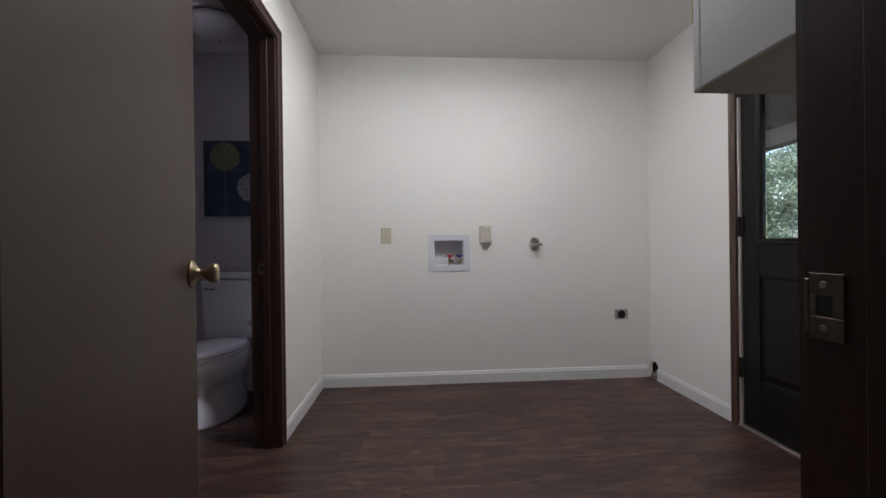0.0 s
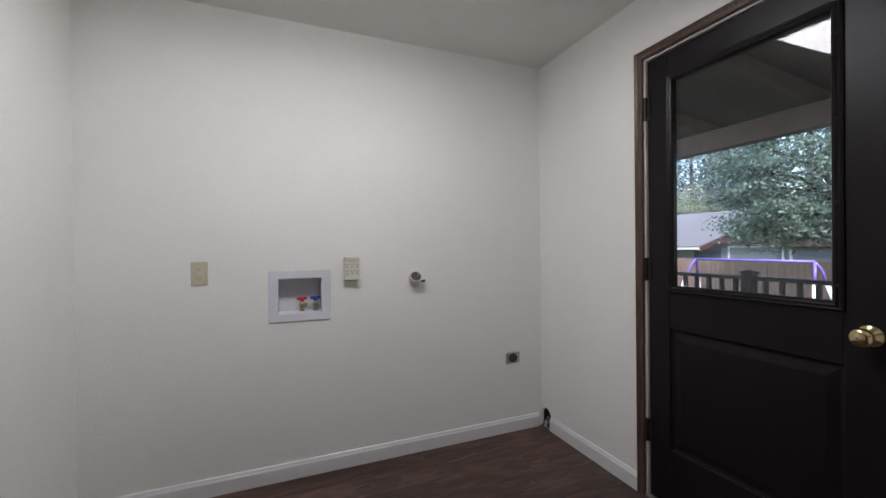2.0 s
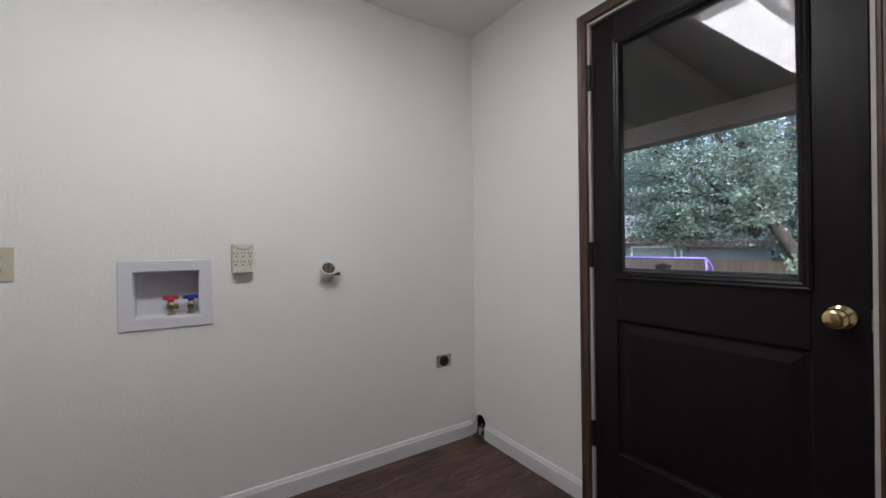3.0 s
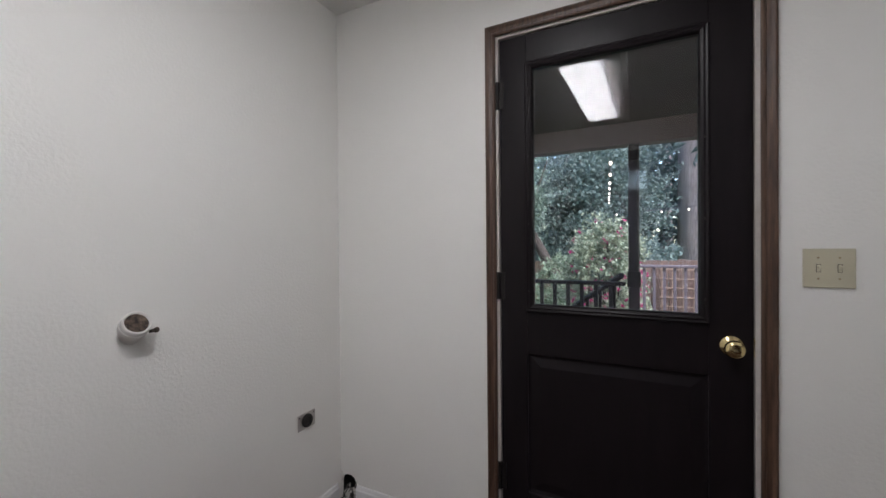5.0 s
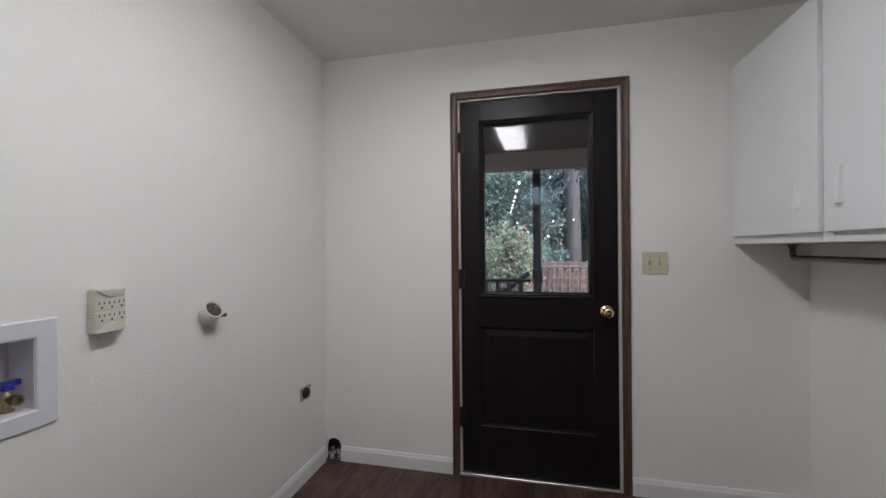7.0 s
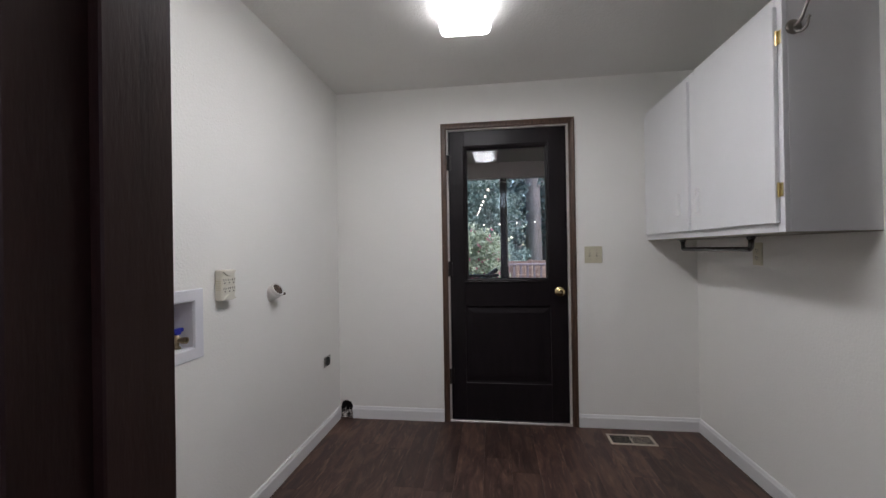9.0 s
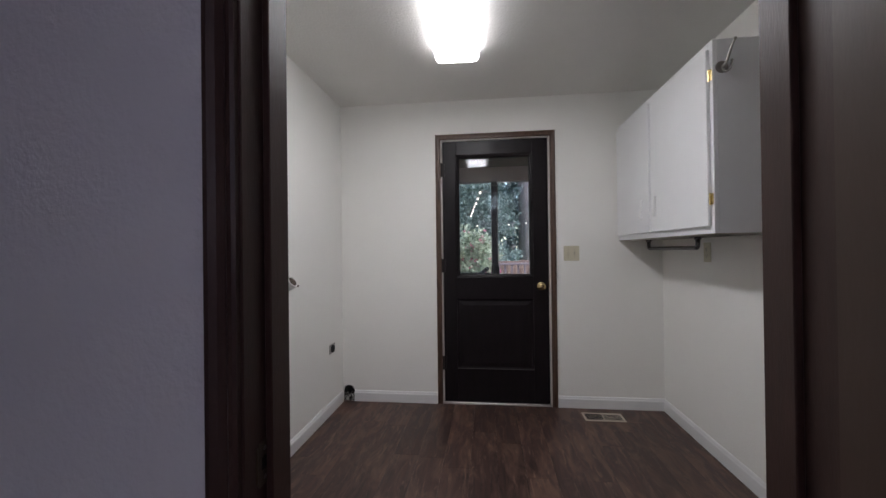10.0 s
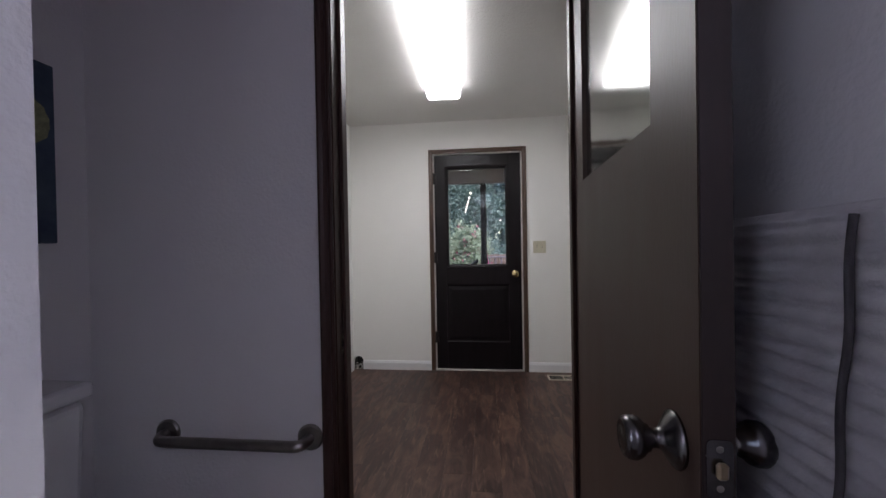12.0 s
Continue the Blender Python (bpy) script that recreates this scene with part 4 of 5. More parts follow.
def standpipe():
    s = thing("drain_pipe_stub", 0, 0, 0, "white painted drain pipe stub with a rusty clamp screw", "pipe")
    s.matrix_world = Matrix.Translation((0.874, YN + 0.036, 0.974)) @ Vector((-0.07, -0.82, 0.56)).to_track_quat("-Y", "Z").to_matrix().to_4x4()
    part("pipe", lathe([(0.0325, 0.03), (0.0325, -0.052), (0.0355, -0.055), (0.0368, -0.094), (0.0358, -0.097), (0.0300, -0.097), (0.0292, -0.03), (0.0292, 0.03)], 28, "y"), M_OLDPVC, s, smooth=True)
    part("inside", lathe([(0.0, -0.038), (0.0286, -0.044), (0.0290, -0.0945)], 20, "y"), M_GRIME, s, "grimy pipe inside")
    part("clamp_band", lathe([(0.0368, -0.068), (0.0380, -0.069), (0.0380, -0.078), (0.0372, -0.079)], 28, "y"), M_OLDPVC, s)
    part("clamp_screw", tube([(0.030, -0.076, -0.024), (0.045, -0.080, -0.024)], 0.0050, 8), M_GRIME, s)
    part("screw_head", box_bm((0.042, 0.053, -0.088, -0.075, -0.031, -0.018), bevel=0.002), M_GRIME, s)


standpipe()


def dryer_outlet():
    d = thing("dryer_outlet", 0, 0, 0, "bare metal dryer outlet with a round black receptacle", "outlet")
    d.matrix_world = on_north(1.532, 0.4725)
    bm = box_bm((-0.050, 0.050, -0.003, 0.0, -0.035, 0.035), bevel=0.002)
    part("yoke_plate", bm, M_ALU, d, "scuffed metal yoke")
    part("receptacle", lathe([(0.0, -0.006), (0.014, -0.006), (0.014, -0.012), (0.027, -0.012), (0.029, -0.008), (0.029, -0.002)], 26, "y"), M_SLOT, d, "black round receptacle")
    for x, z in ((-0.011, 0.004), (0.011, 0.004), (0, -0.012)):
        boxes("blade_slot", M_DARKMETAL, d, (x - 0.0015, x + 0.0015, -0.0135, -0.011, z - 0.007, z + 0.007), bevel=0)
    for x in (-0.042, 0.042):
        part("screw", lathe([(0.0, -0.005), (0.003, -0.0045), (0.004, -0.003)], 10, "y", (x, 0, 0.024)), M_DARKMETAL, d)


dryer_outlet()


def wall_hole():
    h = thing("wall_hole", XE, 2.7415, 0.0, "ragged round duct hole with torn plaster at the floor", "hole", "structure")
    bm = bmesh.new()
    ra, n = 0.0465, 14
    arc = [(ra * math.cos(math.pi * i / n) * (1 + 0.05 * math.sin(5.1 * i)), 0.078 + ra * math.sin(math.pi * i / n) * (1 + 0.05 * math.sin(3.3 * i))) for i in range(n + 1)]
    rim = [(0.0475, 0.078 + 0.052 * i / (n / 2)) if i < n / 2 * 0.5 else (0.0475 - 0.095 * min(1, max(0, (i - n * 0.25) / (n * 0.5))), 0.130) if i <= n * 0.75 else (-0.0475, 0.130 - 0.052 * (i - n * 0.75) / (n * 0.25)) for i in range(n + 1)]
    for x in (0.001, 0.012):
        a = [bm.verts.new((x, y, z)) for y, z in arc]
        b = [bm.verts.new((x, y, z)) for y, z in rim]
        for i in range(n):
            bm.faces.new((a[i], a[i + 1], b[i + 1], b[i]))
    vs = list(bm.verts)
    for i in range(n):
        bm.faces.new((vs[i], vs[i + 1], vs[2 * (n + 1) + i + 1], vs[2 * (n + 1) + i]))
    bmesh.ops.recalc_face_normals(bm, faces=bm.faces)
    part("plaster_rim", bm, M_WALL, h)
    boxes("dark_cavity", M_SLOT, h, (0.10, 0.105, -0.047, 0.047, 0, 0.130), (0.013, 0.10, -0.047, -0.044, 0, 0.130), (0.013, 0.10, 0.044, 0.047, 0, 0.130), bevel=0)
    bm = bmesh.new()
    cols, rows = 12, 6
    random.seed(5)
    grid = [[bm.verts.new((0.004 + 0.03 * (k / rows) ** 2 + random.uniform(-0.004, 0.005), -0.046 + 0.092 * i / cols, 0.050 * k / rows + (random.uniform(-0.016, 0.012) if k == rows else 0))) for i in range(cols + 1)] for k in range(rows + 1)]
    for k in range(rows):
        for i in range(cols):
            bm.faces.new((grid[k][i], grid[k][i + 1], grid[k + 1][i + 1], grid[k + 1][i]))
    bmesh.ops.recalc_face_normals(bm, faces=bm.faces)
    part("broken_plaster", bm, M_PLASTER, h, "crumbling grey plaster")
    for y, z, a in ((0.012, 0.05, 0.03), (-0.014, 0.06, -0.02)):
        part("torn_shred", tube([(0.0, y, z), (-0.004, y + a / 2, z - 0.03), (-0.002, y + a, z - 0.052)], 0.002, 6, 0.001), M_SLOT, h)


wall_hole()


def floor_vent():
    v = thing("floor_vent", 1.592, 0.818, 0.0, "tan metal floor register with louvres", "floor vent")
    w, l = 0.0675, 0.1375
    for bx in ((-w, -w + 0.016, -l, l, 0, 0.005), (w - 0.016, w, -l, l, 0, 0.005), (-w + 0.016, w - 0.016, -l, -l + 0.016, 0, 0.005), (-w + 0.016, w - 0.016, l - 0.016, l, 0, 0.005), (-w + 0.016, w - 0.016, -0.005, 0.005, 0, 0.005)):
        boxes("frame", M_VENT, v, bx, bevel=0.0015)
    boxes("duct_shadow", M_SLOT, v, (-w + 0.012, w - 0.012, -l + 0.012, l - 0.012, 0.0002, 0.0012), bevel=0)
    for s in (1, -1):
        for k in range(12):
            y = s * (0.012 + k * 0.0093)
            bm = box_bm((-w + 0.016, w - 0.016, -0.0024, 0.0024, -0.0004, 0.0004))
            bmesh.ops.rotate(bm, verts=bm.verts, cent=(0, 0, 0), matrix=Matrix.Rotation(radians(30 if s < 0 else 62), 3, "X"))
            bmesh.ops.translate(bm, verts=bm.verts, vec=(0, y, 0.0042))
            part("louvre", bm, M_VENT, v)


floor_vent()


# ---- bathroom ----
def toilet():
    t = thing("toilet", -1.195, 2.765, 0.0, "white porcelain two-piece toilet with closed lid against the wall", "toilet")

    def loft(rings, name, mat, smooth=True, parent=t, label=""):
        bm = bmesh.new()
        rr = []
        n = 28
        for cy, rx, ryf, ryb, z in rings:
            ring = []
            for i in range(n):
                a = 2 * math.pi * i / n
                s, c = math.sin(a), math.cos(a)
                ring.append(bm.verts.new((rx * math.copysign(abs(c) ** 0.85, c), cy + (ryb if s > 0 else ryf) * math.copysign(abs(s) ** 0.9, s), z)))
            rr.append(ring)
        for a, b in zip(rr, rr[1:]):
            for i in range(n):
                j = (i + 1) % n
                bm.faces.new((a[i], a[j], b[j], b[i]))
        bm.faces.new(rr[0])
        bm.faces.new(rr[-1])
        bmesh.ops.recalc_face_normals(bm, faces=bm.faces)
        return part(name, bm, mat, parent, label, smooth)

    loft([(-0.36, 0.122, 0.235, 0.28, 0.0), (-0.36, 0.120, 0.230, 0.28, 0.02), (-0.36, 0.108, 0.205, 0.26, 0.09), (-0.365, 0.105, 0.196, 0.245, 0.17), (-0.385, 0.116, 0.210, 0.24, 0.215),
          (-0.415, 0.148, 0.245, 0.24, 0.255), (-0.436, 0.176, 0.272, 0.24, 0.305), (-0.44, 0.186, 0.282, 0.24, 0.36), (-0.44, 0.187, 0.283, 0.24, 0.395)], "bowl", M_PORCELAIN)
    loft([(-0.44, 0.190, 0.288, 0.22, 0.397), (-0.44, 0.192, 0.290, 0.22, 0.405), (-0.44, 0.188, 0.286, 0.22, 0.413)], "seat", M_PORCELAIN)
    loft([(-0.44, 0.186, 0.284, 0.215, 0.416), (-0.44, 0.190, 0.288, 0.218, 0.424), (-0.44, 0.182, 0.278, 0.210, 0.436), (-0.44, 0.12, 0.20, 0.15, 0.440)], "lid", M_PORCELAIN)
    for x in (-0.08, 0.08):
        boxes("hinge_block", M_PORCELAIN, t, (x - 0.02, x + 0.02, -0.225, -0.19, 0.396, 0.425), bevel=0.006, seg=2)
    bm = box_bm((-0.205, 0.205, -0.185, 0.0, 0.40, 0.795), bevel=0.025, seg=3)
    for v in bm.verts:
        k = 0.88 + 0.12 * (v.co.z - 0.40) / 0.395
        v.co.x *= k
    part("tank", bm, M_PORCELAIN, t, smooth=False)
    part("tank_lid", box_bm((-0.215, 0.215, -0.195, 0.004, 0.797, 0.842), bevel=0.014, seg=3), M_PORCELAIN, t)
    part("flush_lever", tube(bend([(-0.16, -0.186, 0.74), (-0.16, -0.205, 0.74), (-0.09, -0.208, 0.735)], 0.008), 0.006, 8), M_NICKEL, t, "chrome flush lever", True)
    for x in (-0.095, 0.095):
        boxes("base_bolt_cap", M_PORCELAIN, t, (x - 0.01, x + 0.01, -0.36, -0.335, 0.02, 0.045), bevel=0.006, seg=2)


toilet()


def disc_bm(cx, cz, r, y0, y1, ragged, seed, n=44, sx=1.0):
    random.seed(seed)
    bm = bmesh.new()
    pts = [(cx + sx * r * (1 + random.uniform(-ragged, ragged)) * math.cos(2 * math.pi * i / n), cz + r * (1 + random.uniform(-ragged, ragged)) * math.sin(2 * math.pi * i / n)) for i in range(n)]
    a = [bm.verts.new((x, y0, z)) for x, z in pts]
    b = [bm.verts.new((x, y1, z)) for x, z in pts]
    bm.faces.new(a)
    bm.faces.new(b)
    for i in range(n):
        j = (i + 1) % n
        bm.faces.new((a[i], a[j], b[j], b[i]))
    bmesh.ops.recalc_face_normals(bm, faces=bm.faces)
    return bm


def picture():
    p = thing("canvas_picture", -1.182, YN, 1.485, "blue canvas painting of pale dandelion heads above the toilet", "painting")
    part("canvas", box_bm((-0.270, 0.270, -0.032, -0.001, -0.262, 0.262), bevel=0.003), M_CANVAS, p)
    part("painted_flower", disc_bm(-0.125, 0.150, 0.098, -0.0335, -0.032, 0.05, 1), M_PETALY, p, "pale yellow dandelion head")
    part("painted_flower", disc_bm(0.055, -0.065, 0.098, -0.0335, -0.032, 0.07, 2), M_PETALW, p, "pale grey dandelion head")
    part("painted_flower", disc_bm(0.185, 0.085, 0.070, -0.0335, -0.032, 0.05, 3), M_PETALY, p, "pale yellow dandelion head")
    for x, z in ((-0.125, 0.055), (0.055, -0.160), (0.185, 0.015)):
        boxes("painted_stem", M_STEM, p, (x - 0.004, x + 0.004, -0.0330, -0.032, -0.250, z), bevel=0)


picture()


def grab_bar():
    g = thing("grab_bar", XB, 2.277, 0.612, "brushed steel grab bar on the wall beside the toilet", "grab bar")
    for y in (-0.239, 0.239):
        part("flange", lathe([(0.0, 0.0), (0.040, 0.0), (0.041, -0.006), (0.036, -0.012), (0.018, -0.014), (0.0, -0.014)], 26, "x", (0, y, 0)), M_NICKEL, g, smooth=False)
    part("bar", tube(bend([(-0.004, -0.239, 0), (-0.058, -0.239, -0.004), (-0.058, 0.239, -0.004), (-0.004, 0.239, 0)], 0.035, 8), 0.0165, 16), M_NICKEL, g, smooth=True)


grab_bar()


def dome_light():
    d = thing("ceiling_dome_light", -1.14, 2.35, ZC, "unlit frosted dome ceiling light with brushed metal rim", "ceiling light")
    part("rim", lathe([(0.0, 0.0), (0.185, 0.0), (0.192, -0.020), (0.188, -0.045), (0.172, -0.058), (0.165, -0.050)], 40, "z"), M_NICKEL, d, "brushed metal rim", True)
    part("bowl", lathe([(0.166, -0.052), (0.155, -0.085), (0.125, -0.115), (0.075, -0.138), (0.02, -0.146), (0.0, -0.146)], 40, "z"), M_FROST, d, "frosted glass bowl", True)
    part("finial", lathe([(0.0, -0.144), (0.012, -0.146), (0.010, -0.154), (0.005, -0.160), (0.0, -0.163)], 16, "z"), M_NICKEL, d, smooth=True)


dome_light()


def towel():
    tb = thing("towel_bar", -1.53, 1.08, 1.213, "metal towel bar on the bathroom wall", "towel bar")
    part("bar", tube([(-0.36, 0.07, 0), (0.36, 0.07, 0)], 0.008, 12), M_NICKEL, tb, smooth=True)
    for x in (-0.35, 0.35):
        part("post", lathe([(0.0, 0.0), (0.022, 0.0), (0.022, 0.006), (0.010, 0.012), (0.010, 0.078), (0.0, 0.080)], 16, "y", (x, 0, 0)), M_NICKEL, tb)
    t = thing("towel", -1.53, 1.15, 1.213, "white ribbed towel hanging over the towel bar", "towel")
    bm = bmesh.new()
    cols, rows = 26, 260
    grid = []
    for k in range(rows + 1):
        s = k / rows
        row = []
        for i in range(cols + 1):
            u = i / cols
            x = -0.31 + 0.62 * u
            if s < 0.42:
                y, z = -0.014 - 0.004 * math.sin(9 * u), -0.50 * (0.42 - s) / 0.42
            elif s < 0.48:
                a = math.pi * (s - 0.42) / 0.06
                y, z = -0.014 * math.cos(a), 0.016 * math.sin(a)
            else:
                y, z = 0.014 + 0.008 * math.sin(7 * u + 1) * (s - 0.48), -0.72 * (s - 0.48) / 0.52
            rib = 0.010 * abs(math.sin(math.pi * z / 0.0215)) - 0.005
            row.append(bm.verts.new((x + 0.003 * math.sin(30 * s), y + (rib if s > 0.48 else -rib), z + 0.004 * math.sin(5 * u))))
        grid.append(row)
    for k in range(rows):
        for i in range(cols):
            bm.faces.new((grid[k][i], grid[k][i + 1], grid[k + 1][i + 1], grid[k + 1][i]))
    bmesh.ops.solidify(bm, geom=bm.faces[:], thickness=0.006)
    bmesh.ops.recalc_face_normals(bm, faces=bm.faces)
    part("cloth", bm, M_TOWEL, t, smooth=True)
    # thin dark wavy line down the front of the towel
    part("dark_cord", tube([(-0.042 + 0.002 * math.sin(0.5 * k) + 0.0008 * k, 0.024, 0.006 - 0.011 * k) for k in range(50)], 0.0036, 10), M_DARKLINE, t, "thin dark wavy line down the towel", True)


towel()


# ---- outdoors: ground, deck and its cover ----
ground = tagged(part("ground", box_bm((1.95, 400, -300, 300, -1.2, -1.0)), M_GROUND), "rough grassy back yard", "ground", kind="structure")
house_front = boxes("house_footing", M_SIDING, None, (XE + 0.02, XE + 0.15, -2.3, YN + 0.14, -1.1, -0.06), bevel=0)
tagged(house_front, "grey footing under the outer wall", "footing", kind="structure")


def deck():
    d = thing("deck", 1.93, 1.9, -0.09, "weathered timber deck outside the back door", "deck", "structure")
    me = mesh_of("deck_board", box_bm((0, 0.138, -4.4, 4.4, -0.03, 0.0), bevel=0.003), M_DECK)
    for k in range(18):
        ob = new("deck_board", me)
        ob.parent = d
        ob.location = (0.005 + 0.145 * k, 0, 0)
    for y in (-4.2, -1.4, 1.4, 4.2):
        boxes("deck_joist", M_STAIN, d, (0.0, 2.6, y - 0.04, y + 0.04, -0.92, -0.03), bevel=0.003)


deck()


def patio_cover():
    c = thing("patio_cover", 4.46, 1.51, -0.09, "dark stained timber patio cover over the deck", "patio cover")
    Z = 0.09
    for y in (0.0, 5.2, -4.4):
        boxes("post", M_STAIN, c, (-0.075, 0.075, y - 0.048, y + 0.048, 0.0, 2.19 + Z), bevel=0.006)
    boxes("post_bracket", M_DARKMETAL, c, (-0.085, 0.085, -0.058, 0.058, 0.83 + Z, 0.98 + Z), bevel=0.004)
    boxes("beam", M_SOFFIT, c, (-0.07, 0.07, -5.2, 6.4, 2.19 + Z, 2.40 + Z), bevel=0.005)
    for k in range(12):
        y = -4.85 + 0.98 * k
        bm = box_bm((-2.55, 0.55, y - 0.022, y + 0.022, 0, 0.14), bevel=0.003)
        for v in bm.verts:
            v.co.z += 2.40 + Z + (-v.co.x) * 0.11
        part("rafter", bm, M_SOFFIT, c)
    bm = box_bm((-2.55, 0.62, -5.2, 6.4, 0.14, 0.17))
    for v in bm.verts:
        v.co.z += 2.401 + Z + (-v.co.x) * 0.11
    part("roof_deck", bm, M_SOFFIT, c)
    boxes("fascia", M_SOFFIT, c, (0.62, 0.645, -5.2, 6.4, 2.33 + Z, 2.53 + Z), bevel=0.003)
    part("conduit", tube([(-0.08, -0.03, 0.98 + Z), (-0.08, -0.03, 2.1 + Z)], 0.011, 8), M_DARKMETAL, c)


patio_cover()


def railing(name, x, y0, y1, base, top, step, label, newels=(), mat=M_STAIN):
    r = thing(name, x, y0, base, label, "railing")
    L = y1 - y0
    boxes("top_rail", mat, r, (-0.045, 0.045, 0, L, top - base - 0.035, top - base), bevel=0.004)
    boxes("bottom_rail", mat, r, (-0.02, 0.02, 0, L, 0.08, 0.12), bevel=0.003)
    me = mesh_of("baluster", box_bm((-0.018, 0.018, -0.018, 0.018, 0.12, top - base - 0.035), bevel=0.002), mat)
    y = step
    while y < L - 0.03:
        ob = new("baluster", me)
        ob.parent = r
        ob.location = (0, y, 0)
        y += step
    for ny in newels:
        n = boxes("newel_post", M_STAIN, r, (-0.05, 0.05, ny - y0 - 0.05, ny - y0 + 0.05, 0, top - base + 0.03), bevel=0.004)
        bm = bmesh.new()
        c = [bm.verts.new((sx * 0.062, ny - y0 + sy * 0.062, z)) for z in (top - base + 0.03, top - base + 0.042) for sx, sy in ((-1, -1), (1, -1), (1, 1), (-1, 1))]
        tip = bm.verts.new((0, ny - y0, top - base + 0.068))
        bm.faces.new(c[:4])
        for i in range(4):
            j = (i + 1) % 4
            bm.faces.new((c[i], c[j], c[4 + j], c[4 + i]))
            bm.faces.new((c[4 + i], c[4 + j], tip))
        bmesh.ops.recalc_face_normals(bm, faces=bm.faces)
        part("post_cap", bm, M_STAIN, n)


railing("deck_railing", 4.46, 1.585, 6.63, -0.09, 0.868, 0.135, "dark timber deck railing with square balusters", (3.08, 4.9))
railing("yard_railing", 6.5, -2.6, 1.48, -1.0, 0.94, 0.125, "grey metal picket railing in the yard", mat=M_RAIL)
sr = thing("stair_railing", 4.53, 1.62, -0.09, "dark sloping stair handrail beside the deck post", "handrail")
part("handrail", tube([(0, 0, 1.02), (0.9, 0.75, 0.42)], 0.03, 8), M_STAIN, sr)
for k in range(5):
    s = 0.1 + 0.2 * k
    boxes("baluster", M_STAIN, sr, (0.9 * s - 0.015, 0.9 * s + 0.015, 0.75 * s - 0.015, 0.75 * s + 0.015, -0.90, 1.02 - 0.6 * s), bevel=0.002)


def fence(name, x, y0, y1, top, label, mat, wobble=0.02):
    f = thing(name, x, y0, -1.0, label, "fence")
    me = mesh_of("fence_board", box_bm((-0.01, 0.01, 0, 0.136, 0.0, top + 1.0), bevel=0.003), mat)
    random.seed(int(x * 10))
    y = 0.0
    while y < y1 - y0:
        ob = new("fence_board", me)
        ob.parent = f
        ob.location = (random.uniform(-0.004, 0.004), y, random.uniform(-wobble, wobble))
        y += 0.141
    for z in (0.4, top + 0.75):
        boxes("fence_rail", mat, f, (0.012, 0.05, 0, y1 - y0, z, z + 0.09), bevel=0.003)


fence("cedar_fence", 12.6, 3.2, 13.5, 0.72, "reddish cedar board fence across the yard", M_CEDAR)
fence("cedar_fence", 8.7, -3.4, 1.62, 0.93, "reddish cedar board fence behind a trellis", M_SHADECEDAR)
tr = thing("trellis", 8.55, 0.75, -1.0, "square wooden trellis in front of the fence", "trellis")
for k in range(5):
    boxes("upright", M_TRELLIS, tr, (-0.012, 0.012, -0.36 + 0.17 * k, -0.335 + 0.17 * k, 0, 1.86), bevel=0.002)
for k in range(10):
    boxes("crossbar", M_TRELLIS, tr, (-0.024, -0.012, -0.38, 0.37, 0.22 + 0.17 * k, 0.245 + 0.17 * k), bevel=0.002)


def swing_set():
    s = thing("swing_set", 9.0, 5.7, -1.0, "purple and white metal swing frame in the yard", "swing set")
    part("top_bar", tube([(0, -1.08, 1.855), (0, 1.10, 1.855)], 0.026, 12), M_PURPLE, s, "purple top bar", True)
    for y in (-1.08, 1.10):
        for sx in (-1, 1):
            o = 0.22 * (1 if y > 0 else -1)
            part("upper_leg", tube(bend([(0, y, 1.855), (sx * 0.10, y + o * 0.25, 1.72), (sx * 0.18, y + o * 0.38, 1.5)], 0.05), 0.025, 10), M_PURPLE, s, smooth=True)
            part("lower_leg", tube([(sx * 0.18, y + o * 0.38, 1.50), (sx * 0.72, y + o * 1.5, 0.0)], 0.036, 10), M_TUBEW, s, "white lower leg", True)


swing_set()


